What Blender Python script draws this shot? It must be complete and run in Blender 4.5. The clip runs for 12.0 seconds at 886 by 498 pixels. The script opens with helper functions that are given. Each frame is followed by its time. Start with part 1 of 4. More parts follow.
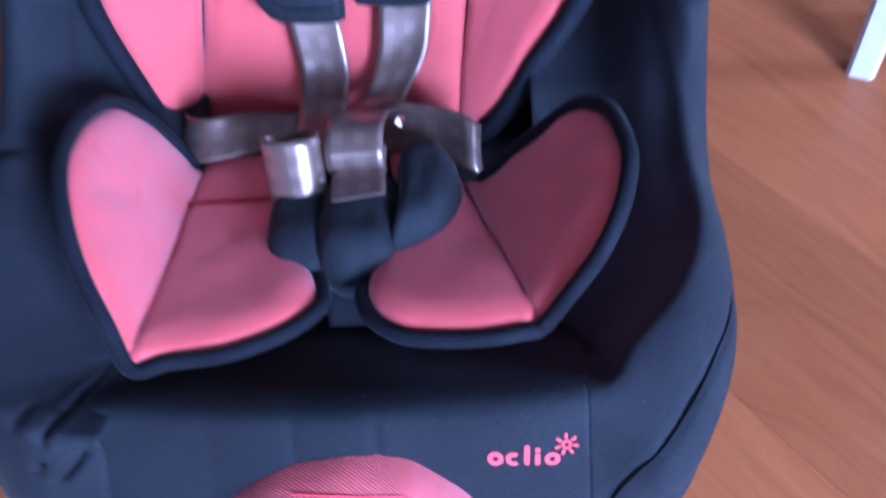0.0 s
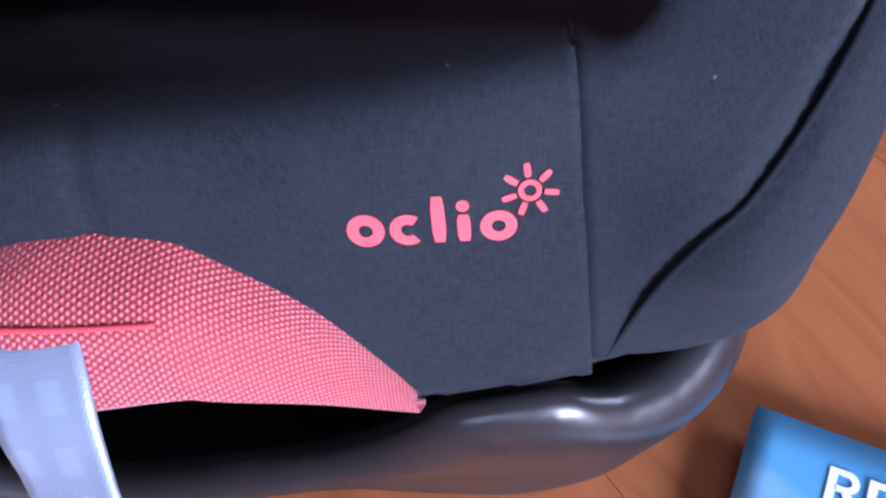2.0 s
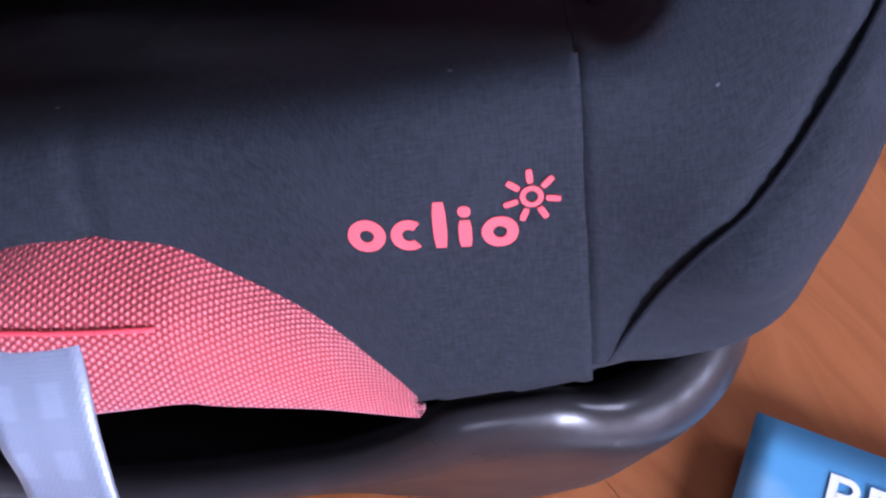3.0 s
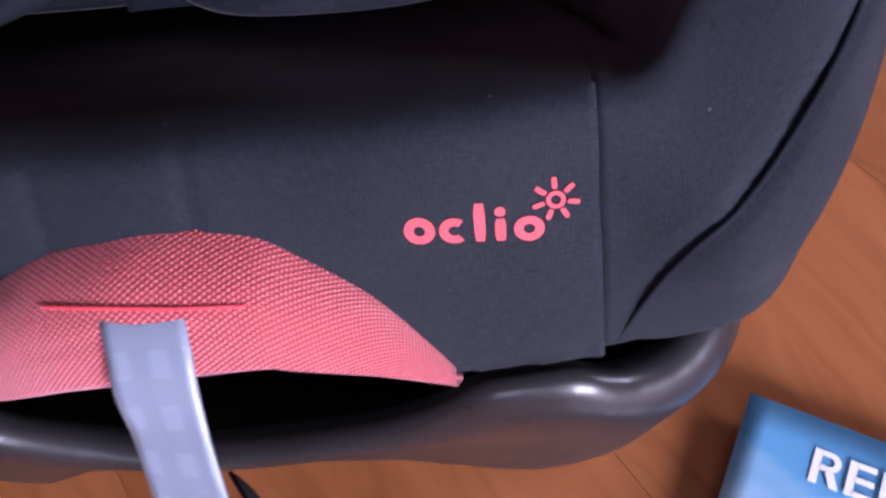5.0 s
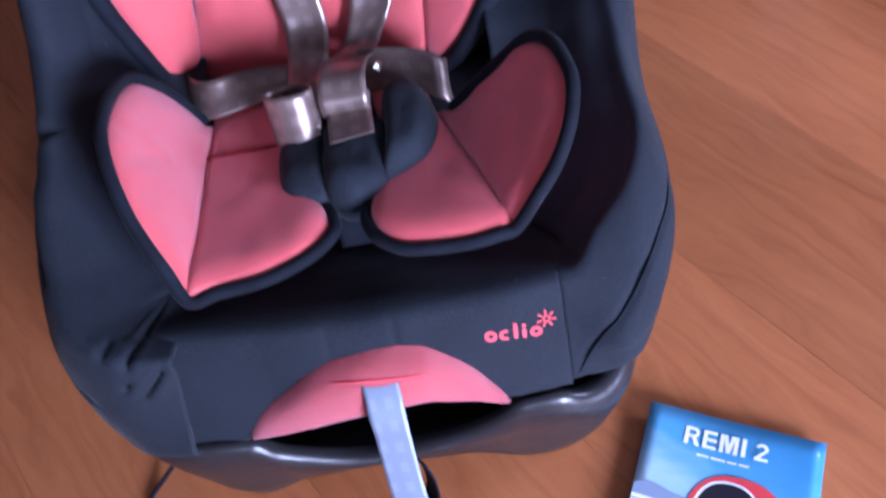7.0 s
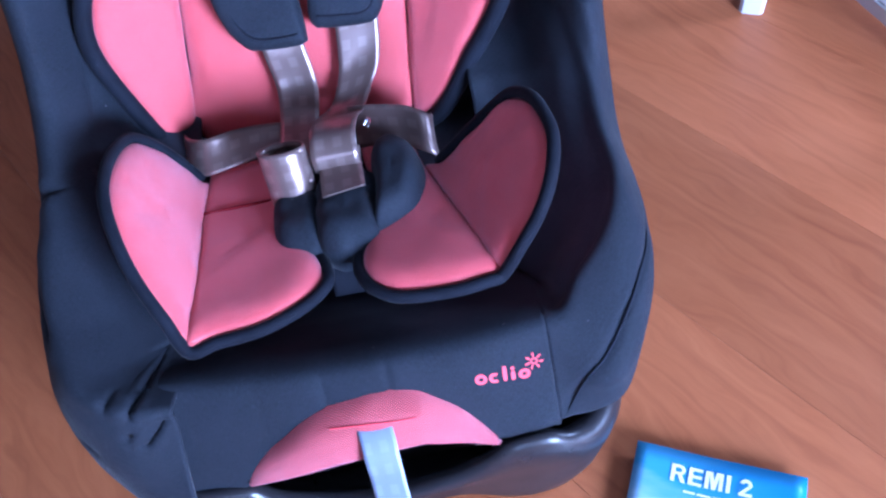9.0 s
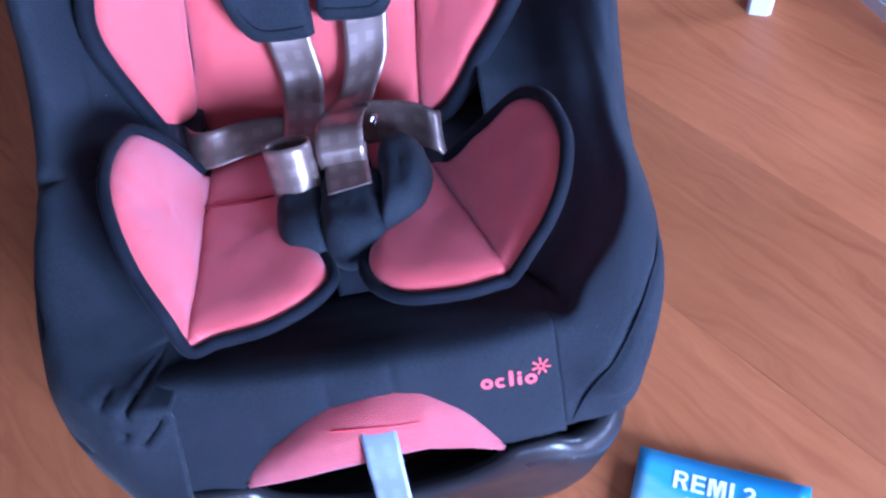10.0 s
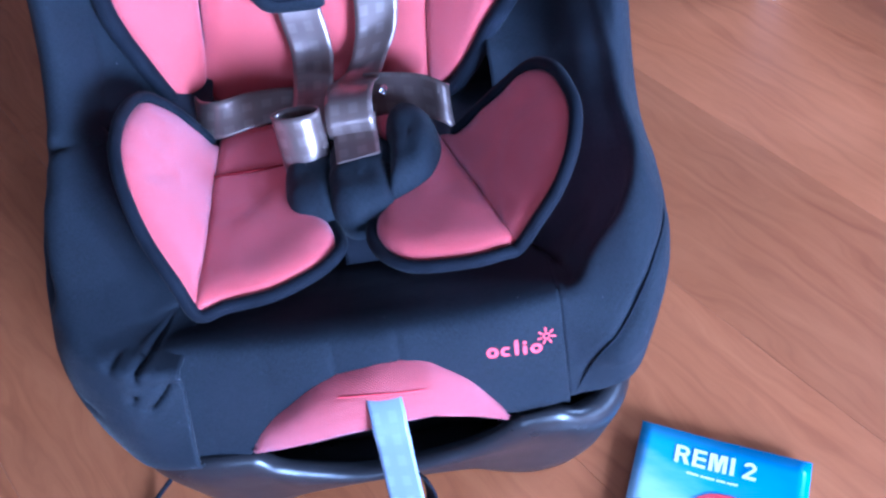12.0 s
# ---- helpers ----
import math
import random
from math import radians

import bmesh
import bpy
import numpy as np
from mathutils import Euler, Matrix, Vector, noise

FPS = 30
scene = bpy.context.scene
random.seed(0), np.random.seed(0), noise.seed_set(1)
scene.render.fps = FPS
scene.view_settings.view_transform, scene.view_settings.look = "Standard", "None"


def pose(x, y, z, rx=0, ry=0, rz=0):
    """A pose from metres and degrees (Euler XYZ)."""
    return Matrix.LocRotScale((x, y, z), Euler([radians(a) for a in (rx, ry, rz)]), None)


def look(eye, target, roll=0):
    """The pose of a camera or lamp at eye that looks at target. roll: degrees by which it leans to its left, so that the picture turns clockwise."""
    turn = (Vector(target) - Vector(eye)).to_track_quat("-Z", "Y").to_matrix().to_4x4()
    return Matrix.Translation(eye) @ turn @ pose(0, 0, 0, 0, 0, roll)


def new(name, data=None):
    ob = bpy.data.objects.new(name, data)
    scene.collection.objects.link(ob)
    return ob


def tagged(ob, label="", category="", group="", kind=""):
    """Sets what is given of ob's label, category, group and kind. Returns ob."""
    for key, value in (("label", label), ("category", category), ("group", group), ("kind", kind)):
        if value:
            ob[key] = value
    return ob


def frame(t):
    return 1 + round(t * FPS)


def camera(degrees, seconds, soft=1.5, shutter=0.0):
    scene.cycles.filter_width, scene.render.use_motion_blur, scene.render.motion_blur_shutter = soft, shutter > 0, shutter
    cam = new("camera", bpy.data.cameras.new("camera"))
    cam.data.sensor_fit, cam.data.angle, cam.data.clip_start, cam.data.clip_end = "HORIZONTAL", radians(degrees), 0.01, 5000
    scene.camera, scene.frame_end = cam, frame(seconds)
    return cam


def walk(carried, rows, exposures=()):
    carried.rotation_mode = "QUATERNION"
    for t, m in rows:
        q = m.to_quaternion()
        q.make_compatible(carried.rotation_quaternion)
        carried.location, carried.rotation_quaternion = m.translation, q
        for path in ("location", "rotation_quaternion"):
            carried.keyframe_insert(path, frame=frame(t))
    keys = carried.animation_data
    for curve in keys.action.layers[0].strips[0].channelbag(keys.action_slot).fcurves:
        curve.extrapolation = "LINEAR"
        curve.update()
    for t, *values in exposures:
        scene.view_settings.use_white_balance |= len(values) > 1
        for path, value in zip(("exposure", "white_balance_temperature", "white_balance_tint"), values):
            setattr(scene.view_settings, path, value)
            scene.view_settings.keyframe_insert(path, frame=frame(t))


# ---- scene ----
import itertools
cam = camera(52.0, 12.0, soft=2.4, shutter=0.5)
PATH = [
    (0, (0.109, -0.231, 0.644), (-0.048, 1.121, -0.822), -7.8),
    (0.5, (0.141, -0.157, 0.486), (-0.114, 1.093, -1.054), -10.9),
    (1, (0.131, -0.104, 0.383), (-0.11, 0.966, -1.289), -13.8),
    (1.5, (0.132, -0.096, 0.37), (-0.095, 0.926, -1.334), -15.2),
    (2, (0.135, -0.091, 0.373), (-0.09, 0.937, -1.327), -15.1),
    (2.5, (0.135, -0.09, 0.373), (-0.093, 0.939, -1.327), -15.1),
    (4.5, (0.136, -0.095, 0.386), (-0.087, 0.949, -1.305), -13.7),
    (5, (0.132, -0.116, 0.412), (-0.119, 0.92, -1.281), -15.3),
    (5.5, (0.136, -0.154, 0.476), (-0.115, 0.878, -1.218), -18.1),
    (6, (0.131, -0.206, 0.582), (-0.013, 0.817, -1.131), -12.8),
    (6.5, (0.125, -0.256, 0.672), (-0.039, 0.837, -0.995), -14.3),
    (7, (0.114, -0.292, 0.741), (-0.027, 0.879, -0.874), -14.9),
    (7.2, (0.113, -0.303, 0.758), (-0.021, 0.913, -0.824), -15.1),
    (9, (0.112, -0.309, 0.763), (0.023, 0.944, -0.794), -13.8),
    (9.5, (0.105, -0.312, 0.763), (0.016, 0.954, -0.783), -12.5),
    (10, (0.099, -0.294, 0.759), (0.032, 0.941, -0.812), -11.9),
    (10.5, (0.097, -0.285, 0.77), (0.02, 0.977, -0.779), -11.2),
    (11, (0.092, -0.277, 0.778), (0.025, 1.007, -0.754), -10.4),
    (11.5, (0.084, -0.288, 0.761), (0.021, 0.949, -0.809), -10.4),
    (12, (0.092, -0.308, 0.754), (0.02, 0.911, -0.83), -11.3),
]
EXPOSURES = [(0, 0.38, 4900, 24), (0.5, 0.56, 5000, 18), (1, 0.62, 5050, 14), (1.5, 0.4, 5700, 20), (2, 0.22, 6300, 26), (4.5, 0.02, 6900, 32), (5, -0.04, 7200, 36), (6, 0.02, 7200, 32), (6.5, 0.1, 6600, 28), (7, 0.24, 5800, 28), (9, 0.57, 4900, 22), (10.5, 0.6, 4850, 22), (12, 0.68, 4550, 14)]
walk(cam, [(t, look(eye, target, roll)) for t, eye, target, roll in PATH], EXPOSURES)

# ---------------------------------------------------------------- light
world = bpy.data.worlds.new("sky")
scene.world = world
world.use_nodes = True
wn = world.node_tree
sky = wn.nodes.new("ShaderNodeTexSky")
sky.sky_type, sky.sun_disc = "NISHITA", False
sky.sun_elevation, sky.sun_rotation = radians(35), radians(140)
wn.links.new(sky.outputs[0], wn.nodes["Background"].inputs[0])
wn.nodes["Background"].inputs[1].default_value = 0.12

WALL_X, WALL_Y = 2.30, -2.2
# openings: along the wall from, to, sill, head
SOUTH_OPENINGS = [(-0.70, -0.05, 0.78, 1.42), (1.00, 2.10, 0.22, 1.30)]
EAST_OPENINGS = [(0.10, 0.85, 0.70, 1.25)]


def area(name, m, sx, sy, power, colour):
    lamp = bpy.data.lights.new(name, "AREA")
    lamp.shape, lamp.size, lamp.size_y, lamp.energy, lamp.color = "RECTANGLE", sx, sy, power, colour
    ob = new(name, lamp)
    ob.matrix_world = m
    return ob


DAYLIGHT = (0.62, 0.75, 1.0)
SEAT_AT = Vector((0, 0.1, 0.25))
for (a, b, z0, z1), power in zip(SOUTH_OPENINGS, (9, 215)):
    at = Vector(((a + b) / 2, WALL_Y + 0.02, (z0 + z1) / 2))
    area("window_daylight", look(at, at.lerp(SEAT_AT, 0.5) + Vector((0, 0.6, 0))), b - a - 0.1, z1 - z0 - 0.1, power, DAYLIGHT)
for a, b, z0, z1 in EAST_OPENINGS:
    at = Vector((WALL_X - 0.02, (a + b) / 2, (z0 + z1) / 2))
    area("window_daylight", look(at, SEAT_AT), b - a - 0.1, z1 - z0 - 0.1, 27, DAYLIGHT)

# ---------------------------------------------------------------- materials


def material(name, colour, rough=0.5, metal=0.0, sheen=0.0, spec=0.5):
    m = bpy.data.materials.new(name)
    m.use_nodes = True
    b = m.node_tree.nodes["Principled BSDF"]
    b.inputs["Base Color"].default_value = (*colour, 1)
    b.inputs["Roughness"].default_value = rough
    b.inputs["Metallic"].default_value = metal
    b.inputs["Specular IOR Level"].default_value = spec
    b.inputs["Sheen Weight"].default_value = sheen
    b.inputs["Sheen Roughness"].default_value = 0.35
    return m


def node(m, kind, **given):
    n = m.node_tree.nodes.new(kind)
    for key, value in given.items():
        n.inputs[key.replace("_", " ")].default_value = value
    return n


def wire(m, a, b):
    m.node_tree.links.new(a, b)


def principled(m):
    return m.node_tree.nodes["Principled BSDF"]


def maths(m, op, a, b=None):
    n = m.node_tree.nodes.new("ShaderNodeMath")
    n.operation = op
    for i, v in enumerate((a, b)):
        if v is None:
            continue
        if isinstance(v, (int, float)):
            n.inputs[i].default_value = v
        else:
            wire(m, v, n.inputs[i])
    return n.outputs[0]


def ramp(m, fac, stops):
    n = m.node_tree.nodes.new("ShaderNodeValToRGB")
    e = n.color_ramp.elements
    while len(e) < len(stops):
        e.new(0.5)
    for el, (at, c) in zip(e, stops):
        el.position, el.color = at, (*c, 1)
    wire(m, fac, n.inputs[0])
    return n.outputs[0]


def mix(m, fac, a, b, blend="MIX"):
    n = m.node_tree.nodes.new("ShaderNodeMix")
    n.data_type, n.blend_type = "RGBA", blend
    for sock, v in ((n.inputs[0], fac), (n.inputs[6], a), (n.inputs[7], b)):
        if isinstance(v, (int, float)):
            sock.default_value = v
        elif isinstance(v, tuple):
            sock.default_value = (*v, 1)
        else:
            wire(m, v, sock)
    return n.outputs[2]


def bump(m, height, strength, distance):
    n = node(m, "ShaderNodeBump", Strength=strength, Distance=distance)
    wire(m, height, n.inputs["Height"])
    wire(m, n.outputs[0], principled(m).inputs["Normal"])


def coords(m, which):
    return m.node_tree.nodes.new("ShaderNodeTexCoord").outputs[which]


def noise_tex(m, vec, scale, detail=3.0, rough=0.55):
    n = node(m, "ShaderNodeTexNoise", Scale=scale, Detail=detail, Roughness=rough)
    wire(m, vec, n.inputs["Vector"])
    return n.outputs["Fac"]


def mapped(m, vec, scale=(1, 1, 1), rot=(0, 0, 0)):
    n = m.node_tree.nodes.new("ShaderNodeMapping")
    n.inputs["Scale"].default_value, n.inputs["Rotation"].default_value = scale, [radians(a) for a in rot]
    wire(m, vec, n.inputs["Vector"])
    return n.outputs[0]


def split(m, vec):
    n = m.node_tree.nodes.new("ShaderNodeSeparateXYZ")
    wire(m, vec, n.inputs[0])
    return n.outputs


def black_cloth():
    m = material("black_cloth", (0.016, 0.017, 0.021), 0.78, sheen=0.06, spec=0.18)
    uv = coords(m, "UV")
    u, v, _ = split(m, uv)
    weave = maths(m, "MULTIPLY", maths(m, "SINE", maths(m, "MULTIPLY", u, 9000)), maths(m, "SINE", maths(m, "MULTIPLY", v, 9000)))
    big = noise_tex(m, uv, 22, 4)
    lint = noise_tex(m, uv, 900, 2)
    c = ramp(m, big, [(0.3, (0.0058, 0.0078, 0.0115)), (0.7, (0.0102, 0.0132, 0.0188))])
    thread = noise_tex(m, mapped(m, uv, (1, 0.16, 1)), 1500, 2)
    cross = noise_tex(m, mapped(m, uv, (0.16, 1, 1)), 1500, 2)
    melange = maths(m, "ADD", thread, cross)
    c = mix(m, ramp(m, maths(m, "MULTIPLY", melange, 0.5), [(0.38, (0, 0, 0)), (0.62, (0.9, 0.9, 0.9))]), c, (0.0185, 0.0225, 0.0300))
    dust = node(m, "ShaderNodeTexVoronoi", Scale=70.0)
    wire(m, uv, dust.inputs["Vector"])
    speck = ramp(m, dust.outputs["Distance"], [(0.035, (1, 1, 1)), (0.06, (0, 0, 0))])
    pick = ramp(m, noise_tex(m, uv, 55, 1), [(0.60, (0, 0, 0)), (0.64, (0.8, 0.8, 0.8))])
    c = mix(m, maths(m, "MULTIPLY", speck, pick), c, (0.14, 0.14, 0.15))
    c = mix(m, ramp(m, lint, [(0.72, (0, 0, 0)), (0.80, (1, 1, 1))]), c, (0.05, 0.05, 0.055))
    wire(m, c, principled(m).inputs["Base Color"])
    h = maths(m, "ADD", maths(m, "MULTIPLY", weave, 0.12), maths(m, "MULTIPLY", noise_tex(m, uv, 160, 4), 0.9))
    bump(m, h, 0.35, 0.0012)
    return m


def air_mesh(name, base, dot, hole, pitch=0.0019, contrast=1.0, gloss=0.5):
    """Spacer fabric: a hexagonal net of shiny raised dots between small dark holes."""
    m = material(name, base, 0.50, sheen=gloss, spec=0.55)
    principled(m).inputs["Sheen Roughness"].default_value = 0.6
    principled(m).inputs["Sheen Tint"].default_value = (0.80, 0.84, 1.0, 1)
    principled(m).inputs["IOR"].default_value = 1.5
    uv = coords(m, "UV")
    u, v, _ = split(m, uv)
    k = 2 * math.pi / pitch / 0.866
    waves = []
    for a in (0, 60, 120):
        lin = maths(m, "ADD", maths(m, "MULTIPLY", u, k * math.cos(radians(a))), maths(m, "MULTIPLY", v, k * math.sin(radians(a))))
        waves.append(maths(m, "COSINE", lin))
    net = maths(m, "ADD", maths(m, "ADD", waves[0], waves[1]), waves[2])
    net = maths(m, "DIVIDE", maths(m, "ADD", net, 1.5), 4.5)
    wear = noise_tex(m, uv, 35, 4)
    c = ramp(m, net, [(0.12, hole), (0.45, base), (0.80, dot)])
    c = mix(m, maths(m, "MULTIPLY", wear, 0.25), c, base)
    wire(m, c, principled(m).inputs["Base Color"])
    bump(m, maths(m, "ADD", net, maths(m, "MULTIPLY", noise_tex(m, uv, 60, 3), 0.8)), 0.45 * contrast, 0.0008)
    return m


def webbing(name, a, b, rough, count=5.0, width=0.036, metal=0.0, relief=0.02):
    m = material(name, a, rough, metal, sheen=0.1, spec=0.7)
    uv = coords(m, "UV")
    u, v, _ = split(m, uv)
    stripes = maths(m, "SINE", maths(m, "MULTIPLY", u, 2 * math.pi * count / width))
    fac = ramp(m, maths(m, "ADD", maths(m, "MULTIPLY", stripes, 0.5), 0.5), [(0.25, (0, 0, 0)), (0.75, (1, 1, 1))])
    grain = noise_tex(m, mapped(m, uv, (3, 1, 1)), 300, 3)
    block = maths(m, "SINE", maths(m, "MULTIPLY", v, 2 * math.pi / 0.017))
    blocks = ramp(m, maths(m, "ADD", maths(m, "MULTIPLY", block, 0.5), 0.5), [(0.42, (0.15, 0.15, 0.15)), (0.58, (1, 1, 1))])
    c = mix(m, maths(m, "MULTIPLY", fac, blocks), a, b)
    c = mix(m, maths(m, "MULTIPLY", grain, 0.2), c, tuple(x * 0.7 for x in a))
    wire(m, c, principled(m).inputs["Base Color"])
    r = maths(m, "ADD", maths(m, "MULTIPLY", grain, 0.08), rough - 0.04)
    wire(m, r, principled(m).inputs["Roughness"])
    ribs = maths(m, "SINE", maths(m, "MULTIPLY", v, 2 * math.pi / 0.0011))
    twill = maths(m, "SINE", maths(m, "ADD", maths(m, "MULTIPLY", u, 4200), maths(m, "MULTIPLY", v, 2600)))
    bump(m, maths(m, "ADD", maths(m, "ADD", maths(m, "MULTIPLY", ribs, 0.5), maths(m, "MULTIPLY", twill, 0.3)), maths(m, "MULTIPLY", stripes, 0.6)), relief, 0.0004)
    return m


def moulded_plastic():
    m = material("moulded_plastic", (0.018, 0.017, 0.019), 0.36, spec=0.5)
    p = coords(m, "Object")
    wire(m, ramp(m, noise_tex(m, p, 14, 5), [(0.3, (0.26, 0.26, 0.26)), (0.75, (0.44, 0.44, 0.44))]), principled(m).inputs["Roughness"])
    scuff = noise_tex(m, mapped(m, p, (1, 8, 8)), 18, 6, 0.7)
    wire(m, mix(m, ramp(m, scuff, [(0.62, (0, 0, 0)), (0.78, (1, 1, 1))]), (0.018, 0.017, 0.019), (0.04, 0.038, 0.04)), principled(m).inputs["Base Color"])
    bump(m, noise_tex(m, p, 900, 2), 0.08, 0.0004)
    return m


def laminate():
    m = material("laminate_oak", (0.4, 0.18, 0.08), 0.38, spec=0.32)
    info = m.node_tree.nodes.new("ShaderNodeObjectInfo").outputs["Random"]
    p = coords(m, "Object")
    shift = m.node_tree.nodes.new("ShaderNodeVectorMath")
    shift.operation = "ADD"
    comb = m.node_tree.nodes.new("ShaderNodeCombineXYZ")
    for i in range(3):
        wire(m, maths(m, "MULTIPLY", info, 17.0 + 9 * i), comb.inputs[i])
    wire(m, p, shift.inputs[0])
    wire(m, comb.outputs[0], shift.inputs[1])
    q = shift.outputs[0]
    warp = noise_tex(m, mapped(m, q, (2.2, 7, 1)), 2.0, 3)
    bent = m.node_tree.nodes.new("ShaderNodeVectorMath")
    bent.operation = "ADD"
    off = m.node_tree.nodes.new("ShaderNodeCombineXYZ")
    wire(m, maths(m, "MULTIPLY", warp, 0.09), off.inputs[1])
    wire(m, q, bent.inputs[0])
    wire(m, off.outputs[0], bent.inputs[1])
    grain = noise_tex(m, mapped(m, bent.outputs[0], (4, 62, 1)), 1.6, 6, 0.62)
    fine = noise_tex(m, mapped(m, bent.outputs[0], (14, 420, 1)), 2.0, 4, 0.6)
    blot = noise_tex(m, mapped(m, q, (3, 6, 1)), 2.2, 3)
    c = ramp(m, grain, [(0.28, (0.360, 0.106, 0.037)), (0.50, (0.465, 0.147, 0.052)), (0.75, (0.545, 0.184, 0.069))])
    c = mix(m, maths(m, "MULTIPLY", fine, 0.18), c, (0.27, 0.090, 0.040))
    c = mix(m, ramp(m, blot, [(0.35, (0, 0, 0)), (0.75, (0.35, 0.35, 0.35))]), c, (0.58, 0.215, 0.088))
    tone = m.node_tree.nodes.new("ShaderNodeObjectInfo").outputs["Color"]
    c = mix(m, 1.0, c, tone, "MULTIPLY")
    wire(m, c, principled(m).inputs["Base Color"])
    wire(m, maths(m, "ADD", maths(m, "MULTIPLY", fine, 0.22), 0.30), principled(m).inputs["Roughness"])
    bump(m, maths(m, "ADD", fine, grain), 0.10, 0.0006)
    return m


def painted(name, colour, rough=0.6):
    m = material(name, colour, rough)
    p = coords(m, "Object")
    n = noise_tex(m, p, 7, 5)
    wire(m, mix(m, maths(m, "MULTIPLY", n, 0.25), colour, tuple(c * 0.82 for c in colour)), principled(m).inputs["Base Color"])
    bump(m, noise_tex(m, p, 220, 3), 0.06, 0.001)
    return m


def tape_cloth():
    m = material("piping_tape", (0.006, 0.0075, 0.011), 0.8, sheen=0.05, spec=0.14)
    p = coords(m, "Object")
    wire(m, ramp(m, noise_tex(m, p, 40, 4), [(0.3, (0.0045, 0.0055, 0.009)), (0.7, (0.009, 0.011, 0.017))]), principled(m).inputs["Base Color"])
    bump(m, noise_tex(m, p, 700, 3), 0.5, 0.0008)
    return m


CLOTH = black_cloth()
PIPING = tape_cloth()
PINK = air_mesh("coral_mesh", (0.64, 0.048, 0.042), (0.82, 0.190, 0.200), (0.44, 0.014, 0.013), 0.0015, 1.0, 0.42)
PINK_FRONT = air_mesh("coral_net", (0.64, 0.034, 0.036), (0.92, 0.23, 0.235), (0.22, 0.004, 0.010), 0.0016, 1.6, 0.34)
TAN_FELT = painted("tan_felt", (0.34, 0.22, 0.12), 0.85)
# mesh red darkened to stand for the shade in the cushion's groove
CREASE_SHADE_RED = material("crease_shade_red", (0.16, 0.008, 0.012), 0.8, spec=0.1)
RED_THREAD = material("red_thread", (0.80, 0.06, 0.08), 0.6, sheen=0.3)
PRINT_PINK = material("coral_print", (0.72, 0.085, 0.10), 0.7, spec=0.2)
BELT = webbing("harness_webbing", (0.185, 0.128, 0.110), (0.245, 0.180, 0.160), 0.30, 2.5, 0.036, 0.55)
STRAP = webbing("adjuster_webbing", (0.19, 0.23, 0.30), (0.228, 0.276, 0.36), 0.36, 2.0, 0.024, relief=0.14)
PLASTIC = moulded_plastic()
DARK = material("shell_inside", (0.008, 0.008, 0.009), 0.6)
STEEL = material("bright_steel", (0.75, 0.75, 0.77), 0.18, 1.0)
LAMINATE = laminate()
JOINT = material("board_joint", (0.24, 0.09, 0.045), 0.7)
WHITE_LACQUER = painted("white_lacquer", (0.56, 0.56, 0.55), 0.35)
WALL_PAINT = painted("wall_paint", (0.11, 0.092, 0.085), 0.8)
CEILING_PAINT = painted("ceiling_paint", (0.16, 0.15, 0.145), 0.9)

# ---------------------------------------------------------------- building helpers


def part(name, bm, mat, parent=None, label="", smooth=True):
    me = bpy.data.meshes.new(name)
    bm.normal_update()
    bm.to_mesh(me)
    bm.free()
    me.materials.append(mat)
    if smooth:
        me.shade_smooth()
    ob = new(name, me)
    if parent is not None:
        ob.parent = parent
        ob.matrix_parent_inverse = parent.matrix_world.inverted()
    return tagged(ob, label)


def thing(name, label, category, at=(0, 0, 0), group=""):
    ob = new(name)
    ob.empty_display_size = 0.02
    ob.matrix_world = Matrix.Translation(at)
    bpy.context.view_layer.update()
    return tagged(ob, label, category, group)


def V(p):
    return Vector(p)


def spline(pts, n, closed=False):
    """n samples of a smooth curve through the points (tuples of any length), evenly spaced in length."""
    p = np.array(pts, float)
    m = len(p)
    raw = []
    segs = m if closed else m - 1
    for i in range(segs):
        if closed:
            a, b, c, d = p[(i - 1) % m], p[i], p[(i + 1) % m], p[(i + 2) % m]
        else:
            a, b, c, d = p[max(i - 1, 0)], p[i], p[i + 1], p[min(i + 2, m - 1)]
        for k in range(12):
            t = k / 12
            raw.append(0.5 * (2 * b + (c - a) * t + (2 * a - 5 * b + 4 * c - d) * t * t + (3 * b - a - 3 * c + d) * t ** 3))
    raw.append(p[0] if closed else p[-1])
    raw = np.array(raw)
    length = np.r_[0, np.cumsum(np.linalg.norm(np.diff(raw[:, :3], axis=0), axis=1))]
    at = np.linspace(0, length[-1], n + 1)[:-1] if closed else np.linspace(0, length[-1], n)
    return np.stack([np.interp(at, length, raw[:, j]) for j in range(p.shape[1])], axis=1)


def knots(x, pts):
    return float(np.interp(x, [a for a, _ in pts], [b for _, b in pts]))


